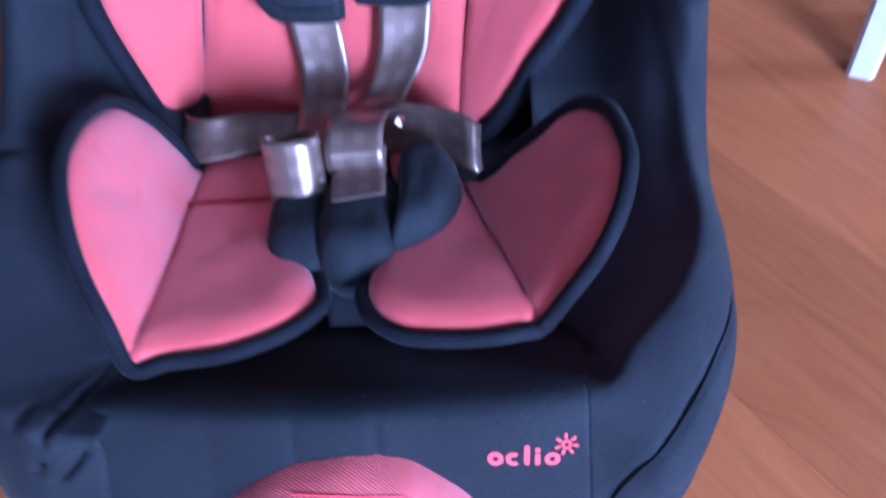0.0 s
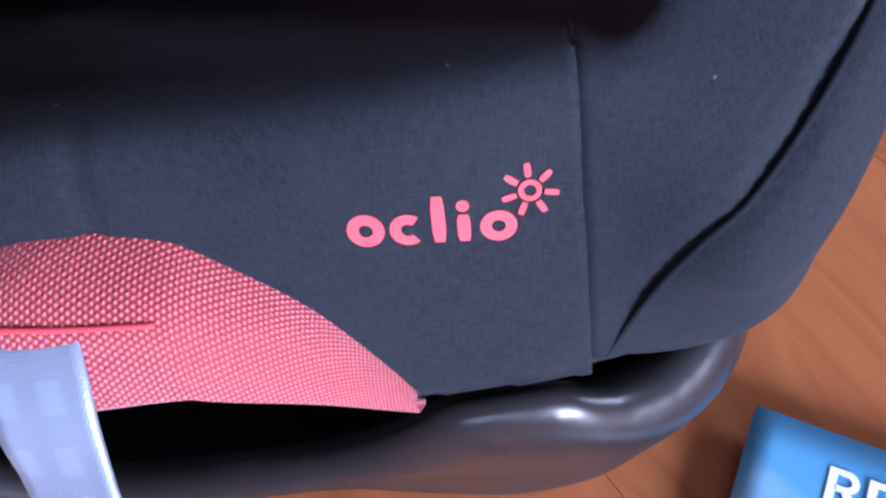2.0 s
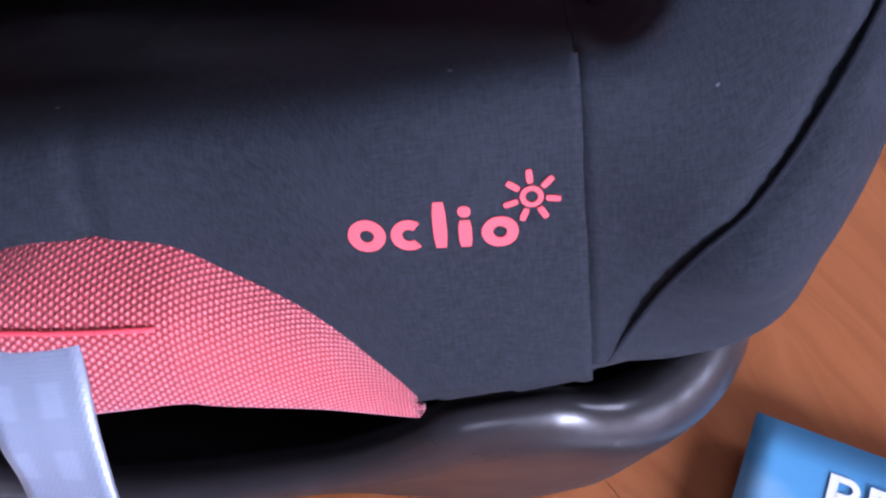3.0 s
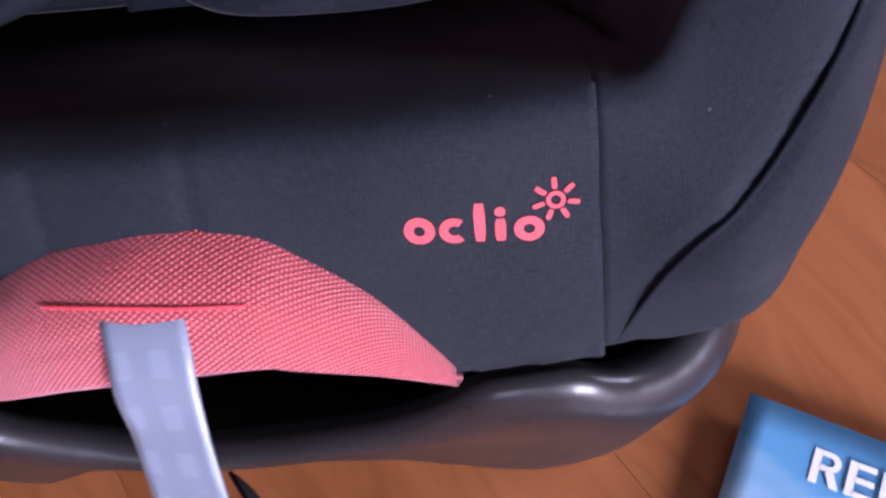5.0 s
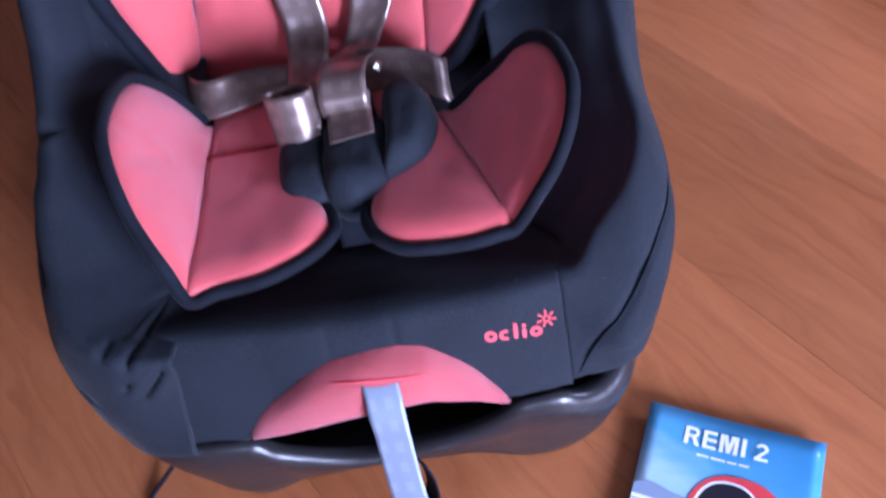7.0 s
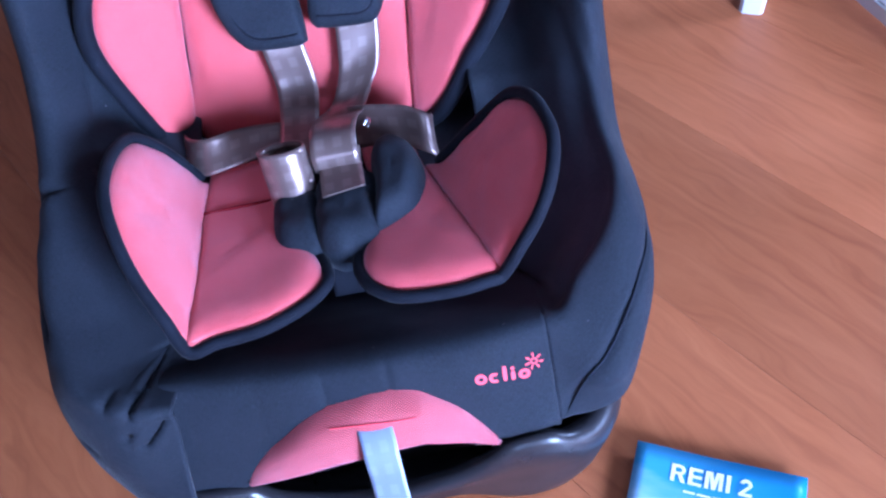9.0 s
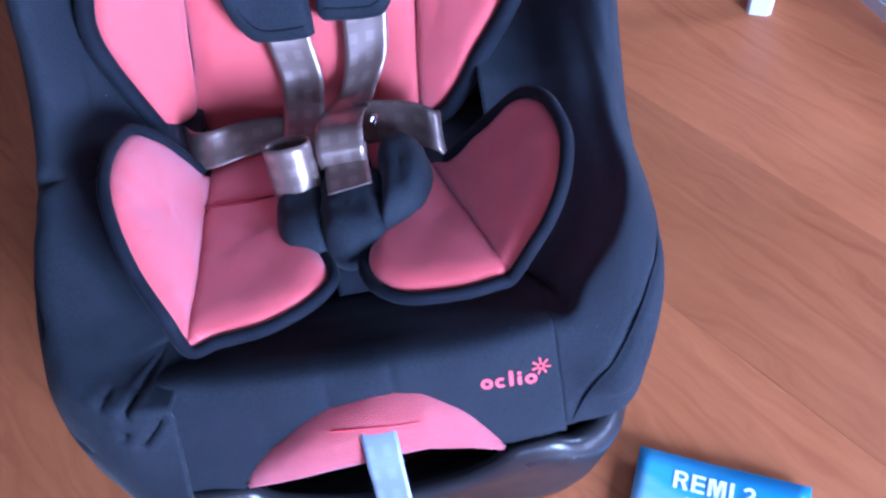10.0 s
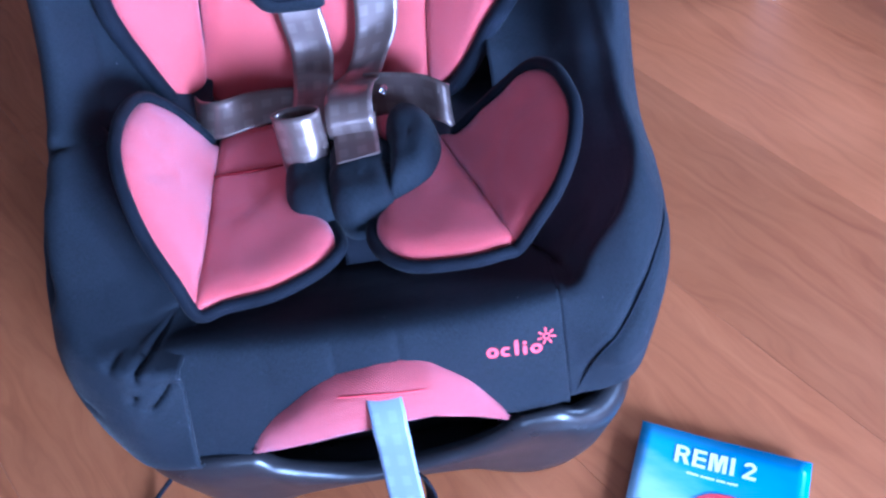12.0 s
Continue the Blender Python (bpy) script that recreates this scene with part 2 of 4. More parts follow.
def sheet(rows, thick=0.0, closed_u=False, uvs=None):
    """A smooth surface through a grid of points, with a back side at the given thickness."""
    g = np.array(rows, float)
    nv, nu = g.shape[:2]
    du = np.roll(g, -1, 1) - np.roll(g, 1, 1) if closed_u else np.gradient(g, axis=1)
    dv = np.gradient(g, axis=0)
    nrm = np.cross(du, dv)
    nrm /= np.maximum(np.linalg.norm(nrm, axis=2, keepdims=True), 1e-9)
    bm = bmesh.new()
    layer = bm.loops.layers.uv.new("UV")
    if uvs is None:
        ul = np.linalg.norm(np.diff(g, axis=1), axis=2).mean(0)
        vl = np.linalg.norm(np.diff(g, axis=0), axis=2).mean(1)
        us, vs = np.r_[0, np.cumsum(ul)], np.r_[0, np.cumsum(vl)]
        uvs = [[(us[i], vs[j]) for i in range(nu)] for j in range(nv)]
    sides = [g] if thick == 0 else [g, g - nrm * thick]
    made = []
    for s in sides:
        made.append([[bm.verts.new(s[j, i]) for i in range(nu)] for j in range(nv)])
    last = nu if closed_u else nu - 1

    def quad(a, uv):
        try:
            f = bm.faces.new(a)
        except ValueError:
            return
        for loop, c in zip(f.loops, uv):
            loop[layer].uv = c

    for k, grid in enumerate(made):
        for j in range(nv - 1):
            for i in range(last):
                i2 = (i + 1) % nu
                a = [grid[j][i], grid[j][i2], grid[j + 1][i2], grid[j + 1][i]]
                c = [uvs[j][i], uvs[j][i2], uvs[j + 1][i2], uvs[j + 1][i]]
                if k:
                    a.reverse(), c.reverse()
                quad(a, c)
    if thick:
        for j0, flip in ((0, True), (nv - 1, False)):
            for i in range(last):
                i2 = (i + 1) % nu
                a = [made[0][j0][i], made[0][j0][i2], made[1][j0][i2], made[1][j0][i]]
                c = [uvs[j0][i], uvs[j0][i2]] * 2
                quad(a[::-1] if flip is False else a, c)
        if not closed_u:
            for i0 in (0, nu - 1):
                for j in range(nv - 1):
                    quad([made[0][j][i0], made[0][j + 1][i0], made[1][j + 1][i0], made[1][j][i0]],
                         [uvs[j][i0], uvs[j + 1][i0]] * 2)
    bmesh.ops.recalc_face_normals(bm, faces=bm.faces)
    return bm


def tube(pts, radius, n=80, closed=False, sides=10, flat=1.0):
    """A round cord along a smooth path."""
    c = spline(pts, n, closed)
    tan = (np.roll(c, -1, 0) - np.roll(c, 1, 0)) if closed else np.gradient(c, axis=0)
    tan /= np.linalg.norm(tan, axis=1, keepdims=True)
    up = np.array((0.13, 0.21, 0.97))
    rows = []
    for p, t in zip(c, tan):
        a = up - t * np.dot(up, t)
        a /= np.linalg.norm(a)
        b = np.cross(t, a)
        rows.append([p + radius * (flat * math.cos(f) * a + math.sin(f) * b) for f in np.linspace(0, 2 * math.pi, sides, endpoint=False)])
        up = a
    if closed:
        rows.append(rows[0])
    bm = sheet(rows, 0, closed_u=True)
    if not closed:
        bm.verts.ensure_lookup_table()
        bm.faces.new(bm.verts[:sides])
        bm.verts.ensure_lookup_table()
        bm.faces.new(bm.verts[-sides:])
    else:
        bmesh.ops.remove_doubles(bm, verts=bm.verts, dist=1e-6)
    bmesh.ops.recalc_face_normals(bm, faces=bm.faces)
    return bm


def crease_frame(a, b, side, tilt):
    """A plane that hinges on the line a-b and rises by tilt degrees towards side."""
    a, b = V(a), V(b)
    u = (b - a).normalized()
    o = Vector((side, 0, 0))
    o = (o - u * o.dot(u)).normalized()
    n0 = u.cross(o)
    n0 = -n0 if n0.z < 0 else n0
    v = o * math.cos(radians(tilt)) + n0 * math.sin(radians(tilt))
    n = u.cross(v)
    n = -n if n.z < 0 else n
    return lambda p, q, h: a + u * p + v * q + n * h


def puffy(outline, centre, place, height, skirt=0.012, rim=0.3, n=96, seed=0, ripple=0.0006):
    """A stuffed panel: its outline lies on the plane and its middle swells by height."""
    o = spline(outline, n, True)
    c = np.array(centre, float)
    rows, uvs = [], []
    levels = [(0.0, -skirt, 1.0), (0.0, 0.0, 1.0)]
    for r in (0.015, 0.045, 0.09, 0.15, 0.22, 0.30, 0.42, 0.56, 0.70, 0.84, 0.95):
        k = min(r / rim, 1.0)
        levels.append((r, height * math.sqrt(max(0, 1 - (1 - k) ** 2)), 1.0))
    for r, h, _ in levels:
        row, uvr = [], []
        for p in o:
            q = p + (c - p) * r
            w = noise.noise(Vector((q[0] * 55 + seed, q[1] * 55, seed))) * ripple * 2 + noise.noise(Vector((q[0] * 22, q[1] * 22 + seed, seed + 5))) * ripple * 3
            row.append(place(q[0], q[1], h + (w if r > 0 else 0)))
            uvr.append((q[0], q[1]))
        rows.append(row), uvs.append(uvr)
    bm = sheet(rows, 0, closed_u=True, uvs=uvs)
    bm.verts.ensure_lookup_table()
    layer = bm.loops.layers.uv.active
    mid = bm.verts.new(place(c[0], c[1], height))
    top = bm.verts[(len(rows) - 1) * n:len(rows) * n]
    for i in range(n):
        f = bm.faces.new((top[i], top[(i + 1) % n], mid))
        for loop, co in zip(f.loops, (uvs[-1][i], uvs[-1][(i + 1) % n], tuple(c))):
            loop[layer].uv = co
    bm.verts.ensure_lookup_table()
    bm.faces.new([bm.verts[i] for i in range(n)])
    bmesh.ops.recalc_face_normals(bm, faces=bm.faces)
    return bm


def ribbon(path, across, width, thick=0.0012, n=60, bow=0.0):
    """A strap: path points, the direction across it at each point, its width."""
    c = spline([tuple(p) + tuple(a) for p, a in zip(path, across)], n)
    length = np.r_[0, np.cumsum(np.linalg.norm(np.diff(c[:, :3], axis=0), axis=1))]
    tan = np.gradient(c[:, :3], axis=0)
    rows, uvs = [], []
    cols = np.linspace(-0.5, 0.5, 9)
    for k in range(n):
        a = c[k, 3:6] / np.linalg.norm(c[k, 3:6])
        nn = np.cross(a, tan[k])
        nn /= np.linalg.norm(nn)
        rows.append([c[k, :3] + a * width * s + nn * bow * (1 - 4 * s * s) for s in cols])
        uvs.append([(s * width, length[k]) for s in cols])
    return sheet(rows, thick, uvs=uvs)


def box(x0, x1, y0, y1, z0, z1, bevel=0.0, seg=2):
    bm = bmesh.new()
    bmesh.ops.create_cube(bm, size=1)
    for v in bm.verts:
        v.co = Vector(((x0 + x1) / 2 + v.co.x * (x1 - x0), (y0 + y1) / 2 + v.co.y * (y1 - y0), (z0 + z1) / 2 + v.co.z * (z1 - z0)))
    if bevel:
        bmesh.ops.bevel(bm, geom=bm.edges[:], offset=bevel, segments=seg, affect="EDGES")
    return bm


# ---------------------------------------------------------------- the room
X0, X1, Y0, Y1, TOP = -1.8, WALL_X, WALL_Y, 2.4, 2.5


def joined(boxes):
    bm = bmesh.new()
    for b in boxes:
        o = box(*b)
        me = bpy.data.meshes.new("piece")
        o.to_mesh(me), o.free()
        bm.from_mesh(me)
        bpy.data.meshes.remove(me)
    return bm


def pierced(lo, hi, openings):
    """A wall's solid stretches round its openings, as from, to, foot, head."""
    out, last = [], lo
    for a, b, z0, z1 in openings:
        out += [(last, a, 0, TOP), (a, b, 0, z0), (a, b, z1, TOP)]
        last = b
    return out + [(last, hi, 0, TOP)]


def room():
    t = 0.12
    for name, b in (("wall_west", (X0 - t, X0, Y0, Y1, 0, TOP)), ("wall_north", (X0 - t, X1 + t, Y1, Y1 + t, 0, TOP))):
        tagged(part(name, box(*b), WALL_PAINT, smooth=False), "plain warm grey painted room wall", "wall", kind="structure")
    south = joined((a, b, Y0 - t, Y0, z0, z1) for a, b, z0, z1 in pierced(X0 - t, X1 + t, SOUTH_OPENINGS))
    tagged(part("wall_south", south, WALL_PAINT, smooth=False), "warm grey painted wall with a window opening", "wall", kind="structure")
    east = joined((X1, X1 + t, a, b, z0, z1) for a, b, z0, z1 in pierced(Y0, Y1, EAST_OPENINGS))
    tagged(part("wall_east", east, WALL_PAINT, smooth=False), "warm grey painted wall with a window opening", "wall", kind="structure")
    tagged(part("ceiling", box(X0 - t, X1 + t, Y0 - t, Y1 + t, TOP, TOP + 0.1), CEILING_PAINT, smooth=False), "plain grey ceiling", "ceiling", kind="structure")
    glass = material("window_glass", (1, 1, 1), 0.0)
    principled(glass).inputs["Transmission Weight"].default_value = 1.0

    def windows(openings, place):
        for a, b, z0, z1 in openings:
            win = tagged(new("window_%d" % next(count)), "white framed daylight window in the wall", "window", kind="structure")
            for e in ((a, a + 0.05, z0, z1), (b - 0.05, b, z0, z1), (a + 0.05, b - 0.05, z0, z0 + 0.05), (a + 0.05, b - 0.05, z1 - 0.05, z1)):
                part("window_frame", box(*place(0.03, 0.09, *e), 0.004), WHITE_LACQUER, win, smooth=False)
            pane = part("pane", box(*place(0.055, 0.06, a + 0.05, b - 0.05, z0 + 0.05, z1 - 0.05)), glass, win, smooth=False)
            pane.visible_shadow = False

    count = itertools.count(1)
    windows(SOUTH_OPENINGS, lambda d0, d1, a, b, z0, z1: (a, b, Y0 - d1, Y0 - d0, z0, z1))
    windows(EAST_OPENINGS, lambda d0, d1, a, b, z0, z1: (X1 + d0, X1 + d1, a, b, z0, z1))


room()

# the floor: boards laid askew to the seat
FLOOR = tagged(part("floor", box(X0, X1, Y0, Y1, -0.06, -0.009), JOINT, smooth=False), "warm brown wood laminate floor boards", "floor", kind="structure")
BOARD_W, BOARD_L, BOARD_TURN, BOARD_SHIFT = 0.200, 1.28, -55.8, 0.537


def boards():
    bm = box(-BOARD_L / 2 + 0.00005, BOARD_L / 2 - 0.00005, -BOARD_W / 2 + 0.00012, BOARD_W / 2 - 0.00012, -0.008, 0.0, 0.0002, 1)
    me = bpy.data.meshes.new("board")
    bm.to_mesh(me)
    bm.free()
    me.materials.append(LAMINATE)
    along = Vector((math.cos(radians(BOARD_TURN)), math.sin(radians(BOARD_TURN)), 0))
    across = Vector((-along.y, along.x, 0))
    rng = random.Random(9)
    for r in range(-20, 20):
        off = rng.uniform(-0.40, 0.20)
        for k in range(-3, 4):
            c = across * (BOARD_SHIFT + (r + 0.5) * BOARD_W) + along * (k * BOARD_L + off)
            m = pose(c.x, c.y, 0, 0, 0, BOARD_TURN)
            ends = [m @ Vector((a * BOARD_L / 2, b * BOARD_W / 2, 0)) for a in (-1, 1) for b in (-1, 1)]
            if max(e.x for e in ends) < X0 or min(e.x for e in ends) > X1 or max(e.y for e in ends) < Y0 or min(e.y for e in ends) > Y1:
                continue
            data = me
            if min(e.x for e in ends) < X0 or max(e.x for e in ends) > X1 or min(e.y for e in ends) < Y0 or max(e.y for e in ends) > Y1:
                # cut to the walls
                cut = bmesh.new()
                cut.from_mesh(me)
                inv = m.inverted()
                for at, way in (((X0, 0, 0), (-1, 0, 0)), ((X1, 0, 0), (1, 0, 0)), ((0, Y0, 0), (0, -1, 0)), ((0, Y1, 0), (0, 1, 0))):
                    bmesh.ops.bisect_plane(cut, geom=cut.verts[:] + cut.edges[:] + cut.faces[:], plane_co=inv @ Vector(at), plane_no=inv.to_3x3() @ Vector(way), clear_outer=True)
                if len(cut.faces) < 3:
                    cut.free()
                    continue
                data = bpy.data.meshes.new("board")
                cut.to_mesh(data)
                cut.free()
                data.materials.append(LAMINATE)
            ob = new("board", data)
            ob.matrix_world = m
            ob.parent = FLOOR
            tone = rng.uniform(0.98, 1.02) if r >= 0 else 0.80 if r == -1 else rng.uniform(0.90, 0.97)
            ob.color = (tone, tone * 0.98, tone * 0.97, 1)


boards()

# ---------------------------------------------------------------- the child seat
SEAT = thing("child_car_seat", "black and coral pink child car seat standing on the floor", "car seat", (0, 0.2, 0))

# front cloth: height and depth of its fall, from under the cushion to the lower hem
FALL = [(0.165, 0.166), (0.140, 0.171), (0.115, 0.183), (0.092, 0.1975), (0.072, 0.2105), (0.058, 0.2165), (0.048, 0.2172), (0.042, 0.2115), (0.036, 0.2020), (0.0295, 0.189), (0.020, 0.165), (0.010, 0.137), (0.004, 0.118)]
FALL_S = spline(FALL, 200)
CREST = int(np.argmax(FALL_S[:, 1])) + 1
FRONT_L, FRONT_R = -0.165, 0.145
ARC = [(-0.096, 0.137), (-0.082, 0.153), (-0.062, 0.169), (-0.040, 0.1845), (-0.016, 0.1935), (0.012, 0.1975), (0.041, 0.1945), (0.0565, 0.1860), (0.0740, 0.1710), (0.089, 0.150), (0.0965, 0.138)]
ARC_S = spline(ARC, 120)


def swell(x):
    return 0.010 * max(0.0, 1 - ((x - 0.01) / 0.135) ** 2)


def arc_z(x):
    return float(np.interp(x, ARC_S[:, 0], ARC_S[:, 1]))


def fall(x, z):
    """The front cloth's y at the height z."""
    y = float(np.interp(-z, -FALL_S[CREST:, 1], FALL_S[CREST:, 0]))
    return y - swell(x)


def front_panel():
    xs = np.linspace(FRONT_L, FRONT_R, 123)
    rows, nv = [], 44
    cut = []
    for x in xs:
        zb = arc_z(x) if -0.095 <= x <= 0.096 else knots(x, [(FRONT_L, 0.123), (-0.110, 0.126), (-0.095, 0.134), (0.096, 0.138), (FRONT_R, 0.135)])
        last = CREST + int(np.argmax(FALL_S[CREST:, 1] <= zb))
        cut.append(last)
    for j in range(nv):
        row = []
        for x, last in zip(xs, cut):
            f = j / (nv - 1) * last
            y = np.interp(f, range(200), FALL_S[:, 0])
            z = np.interp(f, range(200), FALL_S[:, 1])
            w = min(1.0, max(0.0, (0.10 - y) / 0.06))
            pleat = sum(a * math.exp(-((x - c) / s) ** 2) for c, s, a in ((-0.020, 0.0025, -0.0011), (0.027, 0.003, -0.0013), (0.000, 0.010, 0.0008), (-0.070, 0.006, -0.0006)))
            rip = 0.0012 * noise.noise(Vector((x * 26, y * 20, z * 20)))
            row.append((x, y - swell(x) * w - pleat * w - rip, z + 0.4 * pleat + rip))
        rows.append(row)
    return part("seat_cover", sheet(rows, -0.0025), CLOTH, SEAT, "black cloth seat cover")


LOW_EDGE = spline([(-0.0955, 0.134), (-0.053, 0.151), (-0.02, 0.164), (0.005, 0.169), (0.03, 0.171), (0.046, 0.170), (0.05, 0.167), (0.075, 0.152), (0.0965, 0.134)], 100)


def on_insert(x, v, out=0.0):
    """A point of the mesh insert, v from its sewn arc down to its free edge."""
    za = arc_z(x) + 0.003
    ya = fall(x, za) + 0.003
    zb = min(float(np.interp(x, LOW_EDGE[:, 0], LOW_EDGE[:, 1])), za - 0.001)
    e = max(0.0, 1 - ((x - 0.004) / 0.098) ** 2)
    yb = 0.001 - 0.0135 * e
    bulge = math.sin(math.pi * min(v * 1.02, 1)) * e
    tuck = 0.004 * max(0, v - 0.9) / 0.1
    slot = 0.0004 * math.exp(-((x - 0.012) / 0.040) ** 4) * math.exp(-((v - 0.60) / 0.05) ** 2)
    dents = 0.0011 * (noise.noise(Vector((x * 30, v * 2.2, 3.0)))) * e
    return (x, ya + (yb - ya) * v ** 0.85 - 0.0055 * bulge + tuck + slot - out * 0.5, za + (zb - za) * v ** 1.15 + 0.0075 * bulge + dents - slot + out)


def pink_insert():
    xs = np.linspace(-0.0955, 0.0965, 97)
    rows = [[on_insert(x, v) for x in xs] for v in np.linspace(0, 1, 30)]
    part("front_insert", sheet(rows, -0.003), PINK_FRONT, COVER, "coral mesh insert")

    def slot_v(x, shift):
        """Where the insert has come forward to the slot's line."""
        lo, hi = 0.02, 0.95
        for _ in range(24):
            v = (lo + hi) / 2
            lo, hi = (v, hi) if on_insert(x, v)[1] > 2.5 * (x - 0.012) ** 2 - 0.06 * (x - 0.012) + shift else (lo, v)
        return v

    for shift in (0.0028,):
        part("strap_slot_stitching", tube([on_insert(x, slot_v(x, shift), 0.0004) for x in np.linspace(-0.020, 0.043, 9)], 0.0007, 50), RED_THREAD, COVER, "red stitched slot")
    back = [on_insert(x, 0.985) for x in np.linspace(0.018, 0.056, 14)]
    rows = [[(x, y + 0.0042, z - d) for x, y, z in back] for d in (0.0, 0.0022, 0.0045)]
    part("insert_backing", sheet(rows, 0.0008), TAN_FELT, COVER, "tan backing of the mesh")


# side bolsters: the line of the ridge, from the front seam round to the top of the back
RIDGE_R = [(0.145, 0.047, 0.2170), (0.161, 0.058, 0.2230), (0.178, 0.074, 0.234), (0.201, 0.094, 0.249), (0.216, 0.125, 0.260), (0.219, 0.160, 0.268), (0.217, 0.205, 0.285),
           (0.219, 0.246, 0.335), (0.222, 0.285, 0.40), (0.212, 0.348, 0.50), (0.150, 0.395, 0.585), (0.0, 0.41, 0.615)]
# its flank: along the ridge, the widest line and the hem above the shell
FLANK_R = [(0.00, (0.146, 0.026, 0.182), (0.146, 0.010, 0.134)), (0.05, (0.183, 0.015, 0.180), (0.187, 0.018, 0.136)), (0.09, (0.207, 0.030, 0.192), (0.206, 0.036, 0.136)),
           (0.13, (0.224, 0.059, 0.204), (0.219, 0.064, 0.136)), (0.18, (0.235, 0.095, 0.211), (0.226, 0.100, 0.136)), (0.24, (0.238, 0.146, 0.217), (0.228, 0.150, 0.138)),
           (0.30, (0.236, 0.200, 0.225), (0.226, 0.200, 0.142)), (0.36, (0.234, 0.235, 0.265), (0.226, 0.240, 0.150))]
FLANK_C = spline([w + h + (s,) for s, w, h in FLANK_R], 160)
RIDGE_L = [(-0.128, 0.030, 0.216), (-0.163, 0.030, 0.226), (-0.192, 0.052, 0.236), (-0.206, 0.098, 0.252), (-0.210, 0.150, 0.274), (-0.208, 0.200, 0.289),
           (-0.206, 0.250, 0.322), (-0.205, 0.298, 0.372), (-0.198, 0.365, 0.48), (-0.150, 0.40, 0.585), (0.0, 0.41, 0.615)]
OUT_SEC = [(-0.092, 1.00), (-0.070, 0.97), (-0.046, 0.78), (-0.024, 0.38), (-0.009, 0.09), (0.0, 0.0)]
SEC_FRONT = [(0.001, 0.008), (0.006, 0.022), (0.012, 0.040), (0.019, 0.060), (0.026, 0.082), (0.024, 0.086)]
SEC_CORNER = [(0.001, 0.008), (0.008, 0.020), (0.018, 0.035), (0.028, 0.050), (0.037, 0.066), (0.034, 0.070)]
SEC_SIDE = [(0.009, 0.006), (0.018, 0.026), (0.023, 0.060), (0.018, 0.095), (0.008, 0.128), (0.004, 0.130)]


def flank_row(row, ridge, out, down, di, s):
    """One section of the fuller side, from the inner edge over the ridge to the hem, with its tucked seam."""
    wide, hem = (np.array([np.interp(s, FLANK_C[:, 6], FLANK_C[:, i + j]) for i in range(3)]) for j in (0, 3))
    inner = [ridge + out * o + down * d * di for o, d in OUT_SEC[:-2]] + [ridge - out * 0.010 + down * 0.22 * di, ridge + down * 0.06 * di]
    level = np.array((0, 0, 1.0))
    mid = (ridge + wide) / 2 + (out * 0.4 + level * 0.6) * 0.0055
    low = (wide * 0.55 + hem * 0.45) + out * 0.002
    sec = spline([tuple(p) for p in inner + [mid, wide, low, hem, hem - out * 0.006]], 84)
    run = np.r_[0, np.cumsum(np.linalg.norm(np.diff([inner[-1], mid, wide, low, hem], axis=0), axis=1))]
    tail = run[-1] + 0.006
    head = sum(np.linalg.norm(b - a) for a, b in zip(inner, inner[1:]))
    iw, ih = (83 * (head + run[i]) / (head + tail) for i in (2, 4))
    along = iw + (ih - iw) * knots(s, [(0, 1), (0.012, 0.55), (0.025, 0.10), (0.04, -0.22), (0.06, -0.43), (0.09, -0.46), (0.13, -0.36), (0.20, -0.15), (0.36, -0.10)])
    at = np.array([np.interp(along, range(84), sec[:, i]) for i in range(3)])
    dist = np.linalg.norm(sec - at, axis=1)
    sec = sec - (out * 0.7 + level * 0.7) * (0.0030 * np.exp(-(dist / 0.0045) ** 2))[:, None]
    sec = sec + np.array([out * (0.0020 * noise.noise(Vector(p * 17)) + 0.0009 * noise.noise(Vector(p * 48))) * min(1, 12 * s) for p in sec])
    w = max(0.0, min(1.0, (0.36 - s) / 0.08))
    return [a * (1 - w) + b * w for a, b in zip(row, sec)], tuple(at - (out * 0.7 + level * 0.7) * 0.0022)


